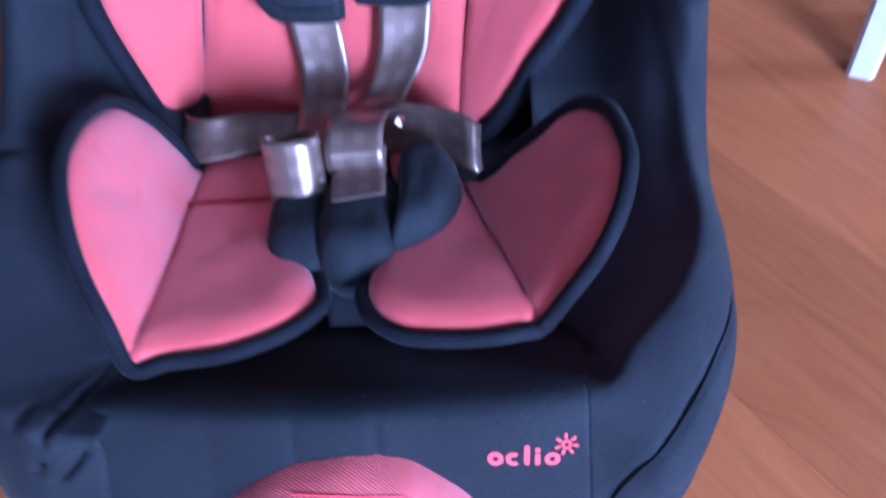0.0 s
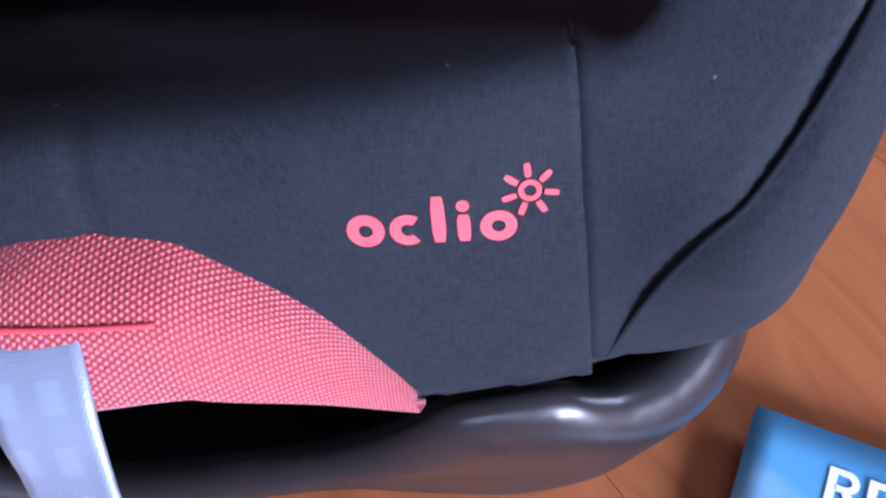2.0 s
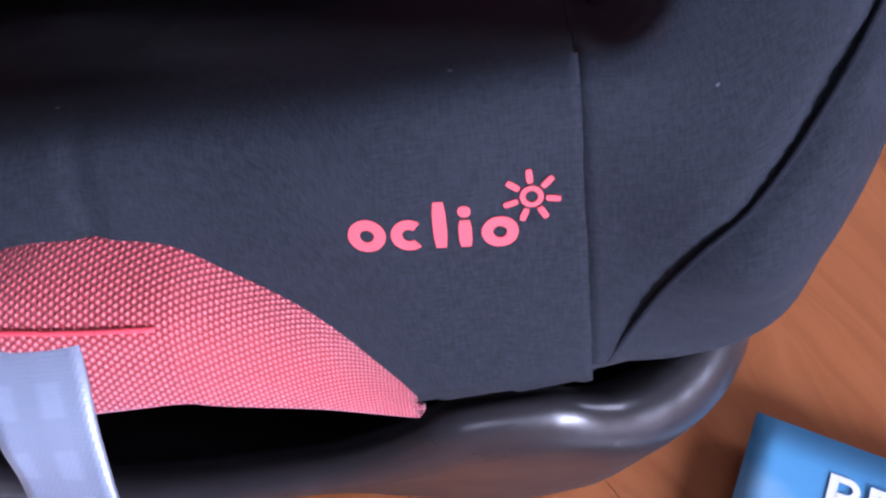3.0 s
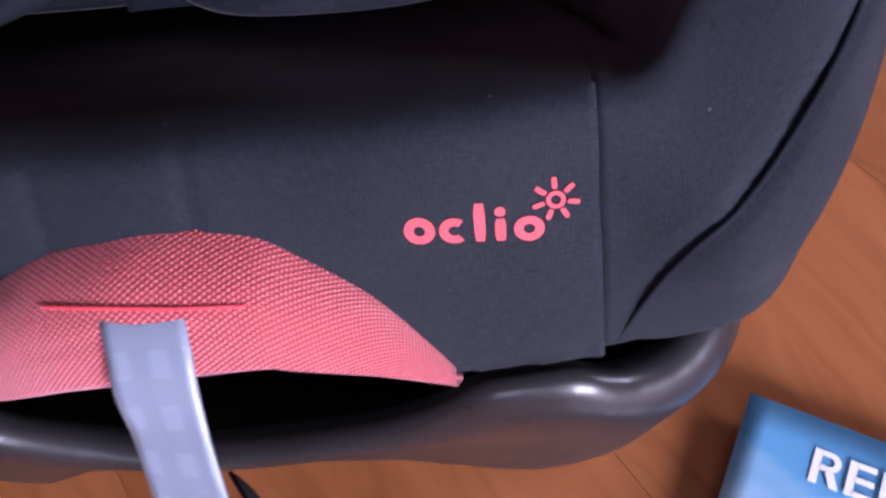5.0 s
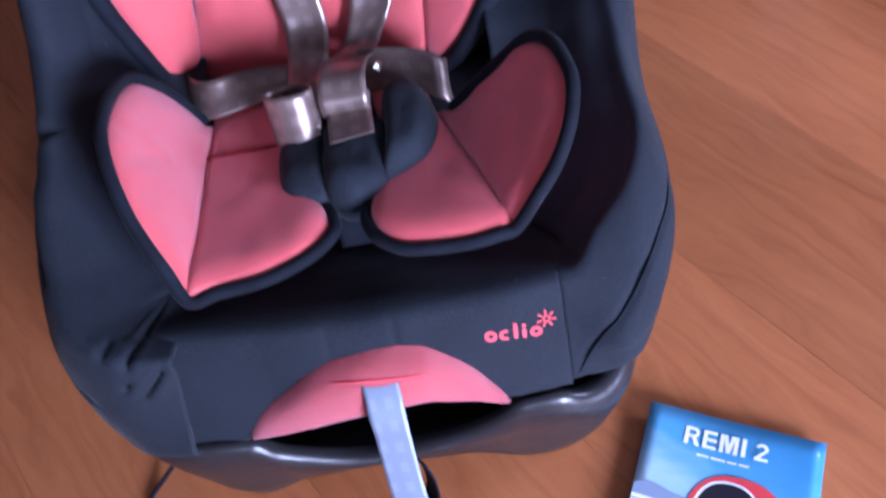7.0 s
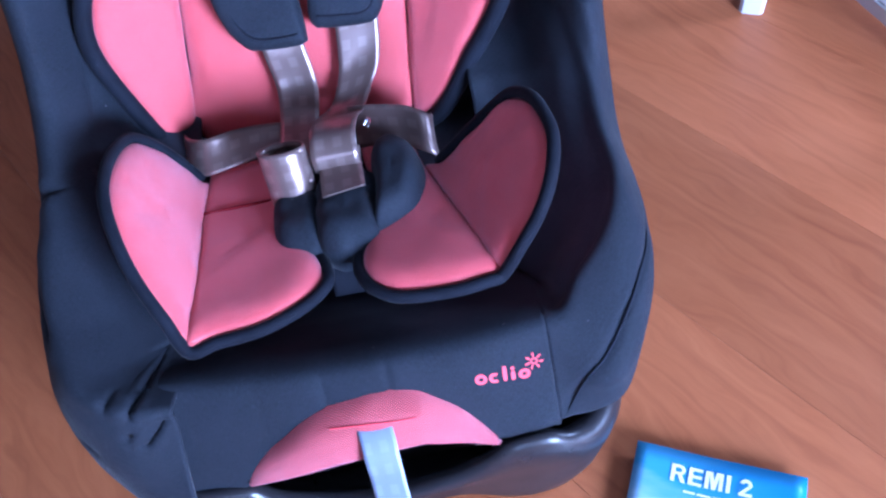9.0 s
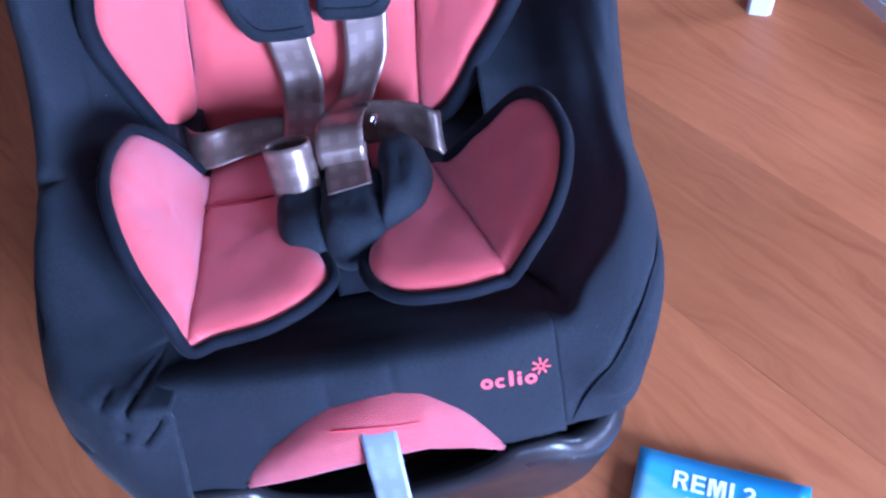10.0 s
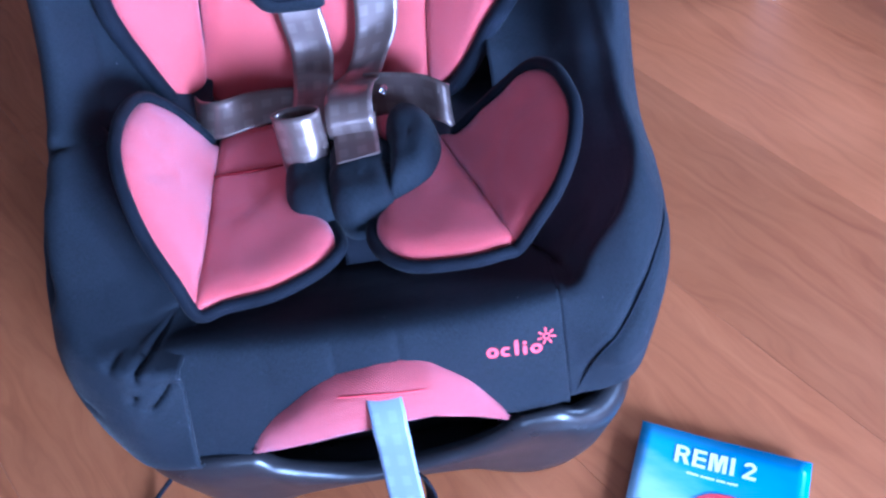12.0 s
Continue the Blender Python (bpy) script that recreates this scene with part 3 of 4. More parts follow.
def bolster(name, ridge, side, folds, lean, parent):
    n = 260
    seam_line = []
    c = spline(ridge, n)
    tan = np.gradient(c, axis=0)
    tan /= np.linalg.norm(tan, axis=1, keepdims=True)
    rows = []
    seam = FALL_S[int(np.argmax(FALL_S[:, 0] < 0.135)):int(np.argmax(FALL_S[:, 1] * (FALL_S[:, 0] < 0.05) + (FALL_S[:, 0] >= 0.05) < 0.134))]
    seam = spline([tuple(q) for q in seam[::6]], 84)
    for k in range(n):
        s = k / (n - 1)
        ang = knots(s, [(0, -84), (0.03, -66), (0.07, -48), (0.12, -32), (0.17, -14), (0.25, 0), (0.72, 0), (0.86, 55), (1.0, 90)]) if side > 0 else knots(s, [(0, -84), (0.05, -66), (0.11, -32), (0.17, -8), (0.25, 0), (0.72, 0), (0.86, 55), (1.0, 90)])
        out = np.array((side * math.cos(radians(ang)), math.sin(radians(ang)) * (1 if s < 0.5 else 0.35), 0 if s < 0.6 else max(0, math.sin(radians(ang)))))
        t = tan[k]
        out = out - t * np.dot(out, t) * knots(s, [(0, 0), (0.1, 0.2), (0.25, 1), (1, 1)])
        out /= np.linalg.norm(out)
        down = np.cross(t, out) * side
        down = down if (down[2] < 0 or s > 0.4 and down[1] > 0) else -down
        level = knots(s, [(0, 1), (0.08, 0.9), (0.2, 0), (1, 0)])
        down = down * (1 - level) + np.array((0, 0, -1.0)) * level
        down /= np.linalg.norm(down)
        di = knots(s, [(0, 0.042), (0.08, 0.052), (0.2, 0.060), (0.3, 0.070), (0.38, 0.11), (0.5, 0.128), (1, 0.12)]) if side > 0 else knots(s, [(0, 0.014), (0.05, 0.02), (0.12, 0.03), (0.2, 0.045), (0.3, 0.065), (0.38, 0.11), (0.5, 0.128), (1, 0.12)])
        w = knots(s, [(0, 0), (0.05, 0.35), (0.14, 1), (1, 1)])
        sec = [(o, d * di) for o, d in OUT_SEC]
        sec += [(a[0] * (1 - w) + b[0] * w, a[1] * (1 - w) + b[1] * w) for a, b in zip(SEC_FRONT if side > 0 else SEC_CORNER, SEC_SIDE)]
        prof = spline(sec, 84)
        q = np.linspace(0, 1, 84)
        f = np.zeros(84)
        at = np.stack([np.full(84, s * 0.95), q * 0.22], axis=1)
        for s0, q0, s1, q1, wid, dep in folds:
            # distance from the fold line, in the bolster's own length and breadth
            a, b = np.array((s0 * 0.95, q0 * 0.22)), np.array((s1 * 0.95, q1 * 0.22))
            tt = np.clip((at - a) @ (b - a) / np.dot(b - a, b - a), 0, 1)
            dist = np.linalg.norm(at - a - tt[:, None] * (b - a), axis=1)
            fade = np.minimum(1, 4 * tt + 0.25) * np.minimum(1, 4 * (1 - tt) + 0.25)
            f += fade * (-dep * np.exp(-(dist / wid) ** 2) + 0.12 * dep * np.exp(-((dist - 2.2 * wid) / (1.3 * wid)) ** 2))
        row = []
        for m, (o, d) in enumerate(prof):
            p = c[k] + out * o + down * d
            rough = 0.0024 * noise.noise(Vector(p * 17)) + 0.0010 * noise.noise(Vector(p * 48))
            nv = out * (0.55 if o > -0.02 else -0.3) - down * 0.7
            row.append(p + nv / np.linalg.norm(nv) * (f[m] + rough * min(1, 6 * q[m]) * min(1, 12 * s + 0.1)))
        if side > 0 and s < 0.36:
            row, on_seam = flank_row(row, c[k], out, down, di, s)
            if s < 0.27:
                seam_line.append(on_seam)
        if side > 0:
            # the front edge is sewn to the front cloth
            h = max(0.0, 1 - s / 0.055) ** 2
            row = [p * (1 - h) + h * np.array((FRONT_R - 0.0008 + s * 0.9, y + 0.0006, z)) for p, (y, z) in zip(row, seam)]
        rows.append(row)
    grid = np.array(rows)
    ob = part(name, sheet(rows, 0.003), CLOTH, parent)
    if seam_line:
        part("cover_seam", tube(seam_line[1::4], 0.0009, 90), PIPING, parent)
    elif lean:
        line = spline(lean, 60)
        pts = []
        for a, b in line[::3]:
            i, j = a * (n - 1), b * 83
            i0, j0 = int(i), int(j)
            f, g = i - i0, j - j0
            pts.append(tuple((grid[i0, j0] * (1 - f) + grid[i0 + 1, j0] * f) * (1 - g) + (grid[i0, j0 + 1] * (1 - f) + grid[i0 + 1, j0 + 1] * f) * g))
        part("cover_seam", tube(pts, 0.0011, 90), PIPING, parent)
    return ob


COVER = front_panel()
pink_insert()
SEAM_L = [(0.075, 0.70), (0.11, 0.665), (0.16, 0.635), (0.22, 0.605), (0.29, 0.58)]
FOLDS_R = [(0.428, 0.60, 0.420, 0.34, 0.0045, 0.008), (0.392, 0.60, 0.388, 0.34, 0.0050, 0.009), (0.368, 0.58, 0.366, 0.36, 0.0040, 0.006)]
FOLDS_L = [(0.052, 0.16, 0.041, 0.36, 0.0036, 0.006), (0.041, 0.36, 0.040, 0.52, 0.0036, 0.007), (0.010, 0.54, 0.018, 0.59, 0.0034, 0.004), (0.018, 0.59, 0.031, 0.65, 0.0034, 0.005),
           (0.070, 0.40, 0.062, 0.49, 0.0036, 0.0028), (0.041, 0.57, 0.045, 0.62, 0.0030, 0.003),
           (0.15, 0.46, 0.26, 0.52, 0.0040, 0.005), (0.30, 0.50, 0.33, 0.30, 0.0060, 0.006)]
bolster("side_bolster", RIDGE_R, 1, FOLDS_R, 0, COVER)
FOLDS_L = [(a, b, c, d, w, dep * 1.5) for a, b, c, d, w, dep in FOLDS_L] + [(a[0], a[1], b[0], b[1], 0.004, 0.003) for a, b in zip(SEAM_L, SEAM_L[1:])]
bolster("side_bolster", RIDGE_L, -1, FOLDS_L, SEAM_L, COVER)


def lining():
    """Cloth under the cushions: seat bottom running up into the back."""
    line = spline([(0.135, 0.192), (0.17, 0.200), (0.23, 0.202), (0.285, 0.198), (0.312, 0.204), (0.335, 0.240), (0.375, 0.32), (0.42, 0.42), (0.455, 0.50), (0.475, 0.56), (0.47, 0.60)], 60)
    rows = []
    for y, z in line:
        half = knots(z + (0 if y < 0.3 else 0.0), [(0.2, 0.15), (0.3, 0.165), (0.45, 0.165), (0.56, 0.15), (0.61, 0.11)]) if y > 0.3 else 0.142
        rows.append([(x * half, y, z + 0.012 * abs(x) ** 3 * (y < 0.3)) for x in np.linspace(-1, 1, 31)])
    part("lining", sheet(rows, 0.004), CLOTH, COVER)


lining()


def seat_plane(x, y, h):
    n = Vector((0, 0.150, 0.989))
    return Vector((x, y, 0.246 - (y - 0.06) * 0.152)) + n * h


BACK_O, BACK_V, BACK_N = Vector((0, 0.31, 0.22)), Vector((0, 0.447, 0.894)), Vector((0, -0.894, 0.447))


def back_plane(x, s, h):
    return BACK_O + Vector((x, 0, 0)) + BACK_V * s + BACK_N * h


LINER = part("seat_liner", puffy([(-0.10, 0.262), (-0.11, 0.239), (-0.1095, 0.15), (-0.109, 0.066), (-0.100, 0.062), (-0.086, 0.066), (-0.054, 0.071), (-0.026, 0.085), (-0.011, 0.101), (-0.009, 0.113),
                                  (-0.015, 0.130), (-0.026, 0.141), (-0.034, 0.148), (-0.038, 0.17), (-0.036, 0.2), (-0.03, 0.262)], (-0.072, 0.15), seat_plane, 0.010, skirt=0.004, seed=1), PINK, SEAT, "coral mesh seat cushion with black edging")
part("seat_cushion", puffy([(0.062, 0.262), (0.077, 0.212), (0.100, 0.147), (0.122, 0.086), (0.118, 0.080), (0.109, 0.077), (0.086, 0.074), (0.051, 0.077), (0.033, 0.088), (0.0235, 0.104), (0.022, 0.120),
                            (0.028, 0.142), (0.034, 0.153), (0.038, 0.17), (0.034, 0.2), (0.025, 0.262)], (0.066, 0.14), seat_plane, 0.010, skirt=0.004, seed=2), PINK, LINER)
WING_L = crease_frame((-0.107, 0.058, 0.247), (-0.110, 0.25, 0.218), -1, 60)
WING_R = crease_frame((0.121, 0.08, 0.243), (0.077, 0.215, 0.2225), 1, 50)
OUT_L = [(0.004, 0.003), (0.018, 0.0235), (0.035, 0.0465), (0.053, 0.063), (0.0755, 0.0775), (0.097, 0.086), (0.115, 0.0885), (0.135, 0.0885), (0.157, 0.0845), (0.173, 0.0775), (0.181, 0.066), (0.186, 0.048), (0.186, 0.026), (0.184, 0.010)]
OUT_R = [(0.000, 0.003), (-0.001, 0.026), (0.000, 0.049), (0.006, 0.069), (0.0165, 0.085), (0.030, 0.0965), (0.046, 0.1015), (0.064, 0.1035), (0.080, 0.100), (0.092, 0.091), (0.102, 0.070), (0.113, 0.043), (0.125, 0.015)]
part("side_wing", puffy(OUT_L + [(0.183, 0.0), (0.10, 0.0), (0.03, 0.0)], (0.115, 0.038), WING_L, 0.007, skirt=0.005, seed=3), PINK, LINER)
part("side_wing", puffy(OUT_R + [(0.141, 0.0), (0.08, 0.0), (0.02, 0.0)], (0.068, 0.045), WING_R, 0.007, skirt=0.005, seed=4), PINK, LINER)


def grown(pts, centre, by):
    out = []
    for p in pts:
        d = np.array(p) - np.array(centre)
        out.append(tuple(np.array(p) + d / np.linalg.norm(d) * by))
    return out


def edging(name, wing, out, centre, front, fcentre, parent):
    a = [tuple(wing(p, q, 0.001)) for p, q in grown(out, centre, 0.0044)]
    b = [tuple(seat_plane(x, y, -0.001)) for x, y in grown(front, fcentre, 0.0042)]
    part(name, tube(a[::-1] + b, 0.0048, 170), PIPING, parent, "black piping")


edging("edging", WING_L, OUT_L[1:], (0.115, 0.03), [(-0.105, 0.062), (-0.086, 0.066), (-0.054, 0.071), (-0.026, 0.085), (-0.011, 0.101), (-0.009, 0.113), (-0.015, 0.130), (-0.026, 0.141), (-0.034, 0.148), (-0.038, 0.17)], (-0.072, 0.15), LINER)
edging("edging", WING_R, OUT_R[1:], (0.068, 0.03), [(0.119, 0.080), (0.109, 0.077), (0.086, 0.074), (0.051, 0.077), (0.033, 0.088), (0.0235, 0.104), (0.022, 0.120), (0.028, 0.142), (0.034, 0.153), (0.038, 0.17)], (0.066, 0.14), LINER)

# back cushion
BACK_C = [(-0.121, 0.005), (-0.112, 0.058), (-0.105, 0.107), (-0.099, 0.153), (-0.090, 0.24), (-0.070, 0.30), (0.0, 0.325), (0.075, 0.30), (0.093, 0.24), (0.0945, 0.18), (0.093, 0.124),
          (0.085, 0.078), (0.079, 0.029), (0.072, -0.012), (0.03, -0.035), (-0.08, -0.035)]
BACK = part("back_cushion", puffy(BACK_C, (-0.01, 0.14), back_plane, 0.009, seed=7, n=120), PINK, SEAT, "coral mesh back cushion with black edging")
BW_L = crease_frame((-0.1206, 0.3157, 0.2313), (-0.0986, 0.3782, 0.3564), -1, 35)
BW_R = crease_frame((0.0741, 0.3070, 0.2141), (0.0933, 0.3655, 0.3309), 1, 35)
BOUT_L = [(0.27, 0.015), (0.255, 0.035), (0.20, 0.048), (0.146, 0.058), (0.121, 0.070), (0.099, 0.075), (0.081, 0.074), (0.061, 0.067), (0.035, 0.054), (0.001, 0.035), (-0.017, 0.021), (-0.022, 0.006)]
BOUT_R = [(0.28, 0.02), (0.27, 0.05), (0.22, 0.072), (0.17, 0.083), (0.139, 0.089), (0.118, 0.092), (0.095, 0.085), (0.070, 0.071), (0.049, 0.058), (0.023, 0.045), (-0.001, 0.028), (-0.012, 0.008)]
part("back_wing", puffy(BOUT_L + [(0.0, 0.0), (0.08, 0.0), (0.2, 0.0)], (0.11, 0.035), BW_L, 0.007, seed=8), PINK, BACK)
part("back_wing", puffy(BOUT_R + [(0.0, 0.0), (0.08, 0.0), (0.2, 0.0)], (0.12, 0.042), BW_R, 0.007, seed=9), PINK, BACK)
part("edging", tube([tuple(BW_L(p, q, 0.001)) for p, q in grown(BOUT_L, (0.11, 0.02), 0.007)], 0.0075, 120), PIPING, BACK, "black piping")
part("edging", tube([tuple(BW_R(p, q, 0.001)) for p, q in grown(BOUT_R, (0.12, 0.02), 0.007)], 0.0075, 120), PIPING, BACK, "black piping")

# harness
XD = (1, 0, 0)
HARNESS = part("harness", ribbon([(0.006, 0.175, 0.238), (0.006, 0.150, 0.234), (0.006, 0.125, 0.222), (0.006, 0.112, 0.207)], [XD] * 4, 0.026), PIPING, SEAT, "five-point harness with shiny webbing")
part("shoulder_pad", puffy([(-0.085, 0.29), (-0.080, 0.22), (-0.075, 0.160), (-0.071, 0.115), (-0.065, 0.090), (-0.056, 0.075), (-0.045, 0.068), (-0.006, 0.066), (-0.001, 0.073), (-0.001, 0.1), (-0.005, 0.142), (-0.008, 0.2), (-0.012, 0.29), (-0.05, 0.295)],
                                (-0.042, 0.18), lambda x, s, h: back_plane(x, s, h + 0.026), 0.010, skirt=0.004, rim=0.16, seed=11), CLOTH, HARNESS)
part("shoulder_pad", puffy([(0.030, 0.29), (0.025, 0.2), (0.018, 0.153), (0.005, 0.095), (0.006, 0.080), (0.014, 0.076), (0.048, 0.073), (0.061, 0.077), (0.073, 0.098), (0.081, 0.118), (0.085, 0.140), (0.090, 0.2), (0.095, 0.29), (0.06, 0.295)],
                           (0.052, 0.18), lambda x, s, h: back_plane(x, s, h + 0.026), 0.010, skirt=0.004, rim=0.16, seed=12), CLOTH, HARNESS)
for line in ([(-0.071, 0.26), (-0.0685, 0.20), (-0.064, 0.155), (-0.0605, 0.118), (-0.054, 0.094), (-0.043, 0.080), (-0.024, 0.077), (-0.007, 0.077)],
             [(0.012, 0.088), (0.030, 0.0855), (0.048, 0.084), (0.058, 0.089), (0.066, 0.104), (0.073, 0.125), (0.077, 0.16), (0.081, 0.24)]):
    part("pad_seam", tube([tuple(back_plane(x, s, 0.0352)) for x, s in line], 0.0011, 70), PIPING, HARNESS)
part("shoulder_belt", ribbon([(-0.026, 0.332, 0.31), (-0.0235, 0.319, 0.288), (-0.0205, 0.304, 0.257), (-0.024, 0.280, 0.238), (-0.026, 0.245, 0.238), (-0.027, 0.205, 0.258), (-0.027, 0.190, 0.256)],
                             [XD, XD, (1, -0.1, 0), (0.95, -0.2, 0.1), XD, XD, XD], 0.036, n=80, bow=0.001), BELT, HARNESS, "shiny grey-brown webbing")
part("shoulder_belt", ribbon([(0.043, 0.335, 0.315), (0.0415, 0.322, 0.294), (0.036, 0.306, 0.266), (0.025, 0.288, 0.250), (0.016, 0.266, 0.252), (0.0135, 0.241, 0.269), (0.012, 0.217, 0.278), (0.011, 0.201, 0.271), (0.011, 0.198, 0.258), (0.011, 0.208, 0.250)],
                             [XD, XD, (1, 0, 0.15), (1, 0.15, 0.2), XD, XD, XD, XD, XD, XD], 0.037, n=90, bow=0.001), BELT, HARNESS, "shiny grey-brown webbing")
part("tongue_strap", ribbon([(0.013, 0.214, 0.262), (0.013, 0.200, 0.2585), (0.014, 0.183, 0.2600), (0.015, 0.168, 0.2610)], [(1, 0, 0), (1, 0, 0), (1, 0.08, 0), (1, 0.16, 0)], 0.034, n=40), BELT, HARNESS, "shiny grey-brown webbing")
LOOP_AXIS, LOOP_AT = Vector((-0.03, 0.40, 0.92)), Vector((-0.028, 0.188, 0.232))
loop_rows, loop_uvs = [], []
for f in np.linspace(0, 1, 12):
    loop_rows.append([tuple(LOOP_AT + LOOP_AXIS * 0.052 * f + Vector((math.cos(a) * 0.0175, 0, 0)) + Vector((0, -0.92, 0.40)) * math.sin(a) * 0.0125) for a in np.linspace(0, 2 * math.pi, 40, endpoint=False)])
    loop_uvs.append([(0.052 * f, 0.1 * k / 40) for k in range(40)])
part("belt_loop", sheet(loop_rows, 0.0014, closed_u=True, uvs=loop_uvs), BELT, HARNESS, "shiny folded webbing loop")
UP = (0, 0.62, 0.78)
part("hip_belt", ribbon([(-0.134, 0.286, 0.226), (-0.122, 0.266, 0.236), (-0.103, 0.256, 0.241), (-0.078, 0.264, 0.239), (-0.050, 0.274, 0.232), (-0.026, 0.276, 0.226)],
                        [(0.4, 0.6, 0.7), (0.35, 0.65, 0.7), (0.1, 0.7, 0.7), (0.0, 0.85, 0.55), (0.05, 0.95, 0.25), (0, 0.98, 0.1)], 0.031, n=70, bow=0.002), BELT, HARNESS, "twisted shiny webbing")
part("hip_belt", ribbon([(0.020, 0.262, 0.238), (0.043, 0.256, 0.240), (0.067, 0.248, 0.2405), (0.082, 0.240, 0.238), (0.089, 0.240, 0.230), (0.088, 0.254, 0.220)],
                        [UP, UP, UP, UP, UP, UP], 0.036, n=70, bow=0.001), BELT, HARNESS, "shiny webbing")


def flat_at(z):
    return lambda x, y, h: Vector((x, y, z - (y - 0.16) * 0.05 + h))


part("buckle_pad", puffy([(-0.012, 0.140), (0.002, 0.123), (0.022, 0.125), (0.038, 0.133), (0.041, 0.155), (0.038, 0.180), (0.022, 0.198), (-0.010, 0.190)],
                         (0.014, 0.158), flat_at(0.232), 0.027, skirt=0.02, rim=0.6, seed=13, ripple=0.0012), CLOTH, HARNESS, "black padded buckle cover")
part("buckle_pad", puffy([(0.034, 0.135), (0.050, 0.142), (0.066, 0.155), (0.077, 0.185), (0.073, 0.216), (0.056, 0.238), (0.040, 0.234), (0.034, 0.210), (0.036, 0.180), (0.034, 0.155)],
                         (0.054, 0.186), flat_at(0.232), 0.033, skirt=0.02, rim=0.6, seed=15, ripple=0.0012), CLOTH, HARNESS, "black padded buckle cover")
part("buckle_flap", puffy([(-0.010, 0.176), (0.000, 0.163), (0.016, 0.158), (0.032, 0.164), (0.040, 0.182), (0.034, 0.198), (0.010, 0.204), (-0.008, 0.198)],
                          (0.014, 0.182), flat_at(0.246), 0.012, skirt=0.012, rim=0.5, seed=16), CLOTH, HARNESS)
part("buckle_pad_lobe", puffy([(-0.047, 0.186), (-0.0465, 0.155), (-0.036, 0.132), (-0.012, 0.129), (-0.006, 0.14), (-0.006, 0.17), (-0.008, 0.2), (-0.04, 0.205)],
                              (-0.026, 0.168), flat_at(0.232), 0.022, skirt=0.02, rim=0.6, seed=14, ripple=0.0012), CLOTH, HARNESS)
part("metal_tongue", tube([(0.0345, 0.235, 0.262), (0.0385, 0.238, 0.266), (0.0405, 0.232, 0.268), (0.0385, 0.226, 0.268)], 0.0016, 20), STEEL, HARNESS, "bright metal tongue")
# crease where the seat mesh turns up into the back, its shade painted dark red
part("cushion_crease", tube([tuple(seat_plane(x, 0.196 + 0.02 * (x + 0.11), 0.0100)) for x in (-0.106, -0.090, -0.070, -0.050)], 0.0012, 30), CREASE_SHADE_RED, LINER, "sewn crease with its shade coloured dark red")

# adjuster strap hanging out of the front insert
part("adjuster_strap", ribbon([(0.0120, 0.0090, 0.1905), (0.0125, 0.0015, 0.1925), (0.0138, -0.0075, 0.1870), (0.0142, -0.016, 0.179), (0.0148, -0.024, 0.167), (0.0152, -0.032, 0.155), (0.0158, -0.042, 0.139), (0.0166, -0.051, 0.124), (0.0176, -0.0575, 0.112)],
                              [(1, 0.02, 0)] * 4 + [(1, -0.12, 0.05)] * 5, 0.0252, 0.0014, n=90), STRAP, HARNESS, "pale blue-grey adjuster webbing")
part("strap_end_loop", ribbon([(0.0176, -0.0575, 0.1115), (0.0235, -0.0585, 0.1075), (0.0295, -0.054, 0.1085), (0.0325, -0.047, 0.1160), (0.0315, -0.039, 0.1270), (0.0255, -0.032, 0.1360)],
                              [(0.9, -0.4, 0.1), (0.7, -0.6, 0.2), (0.5, -0.7, 0.3), (0.4, -0.7, 0.4), (0.4, -0.7, 0.4), (0.5, -0.6, 0.4)], 0.0200, 0.0014, n=50), PIPING, HARNESS, "black underside of the folded strap end")


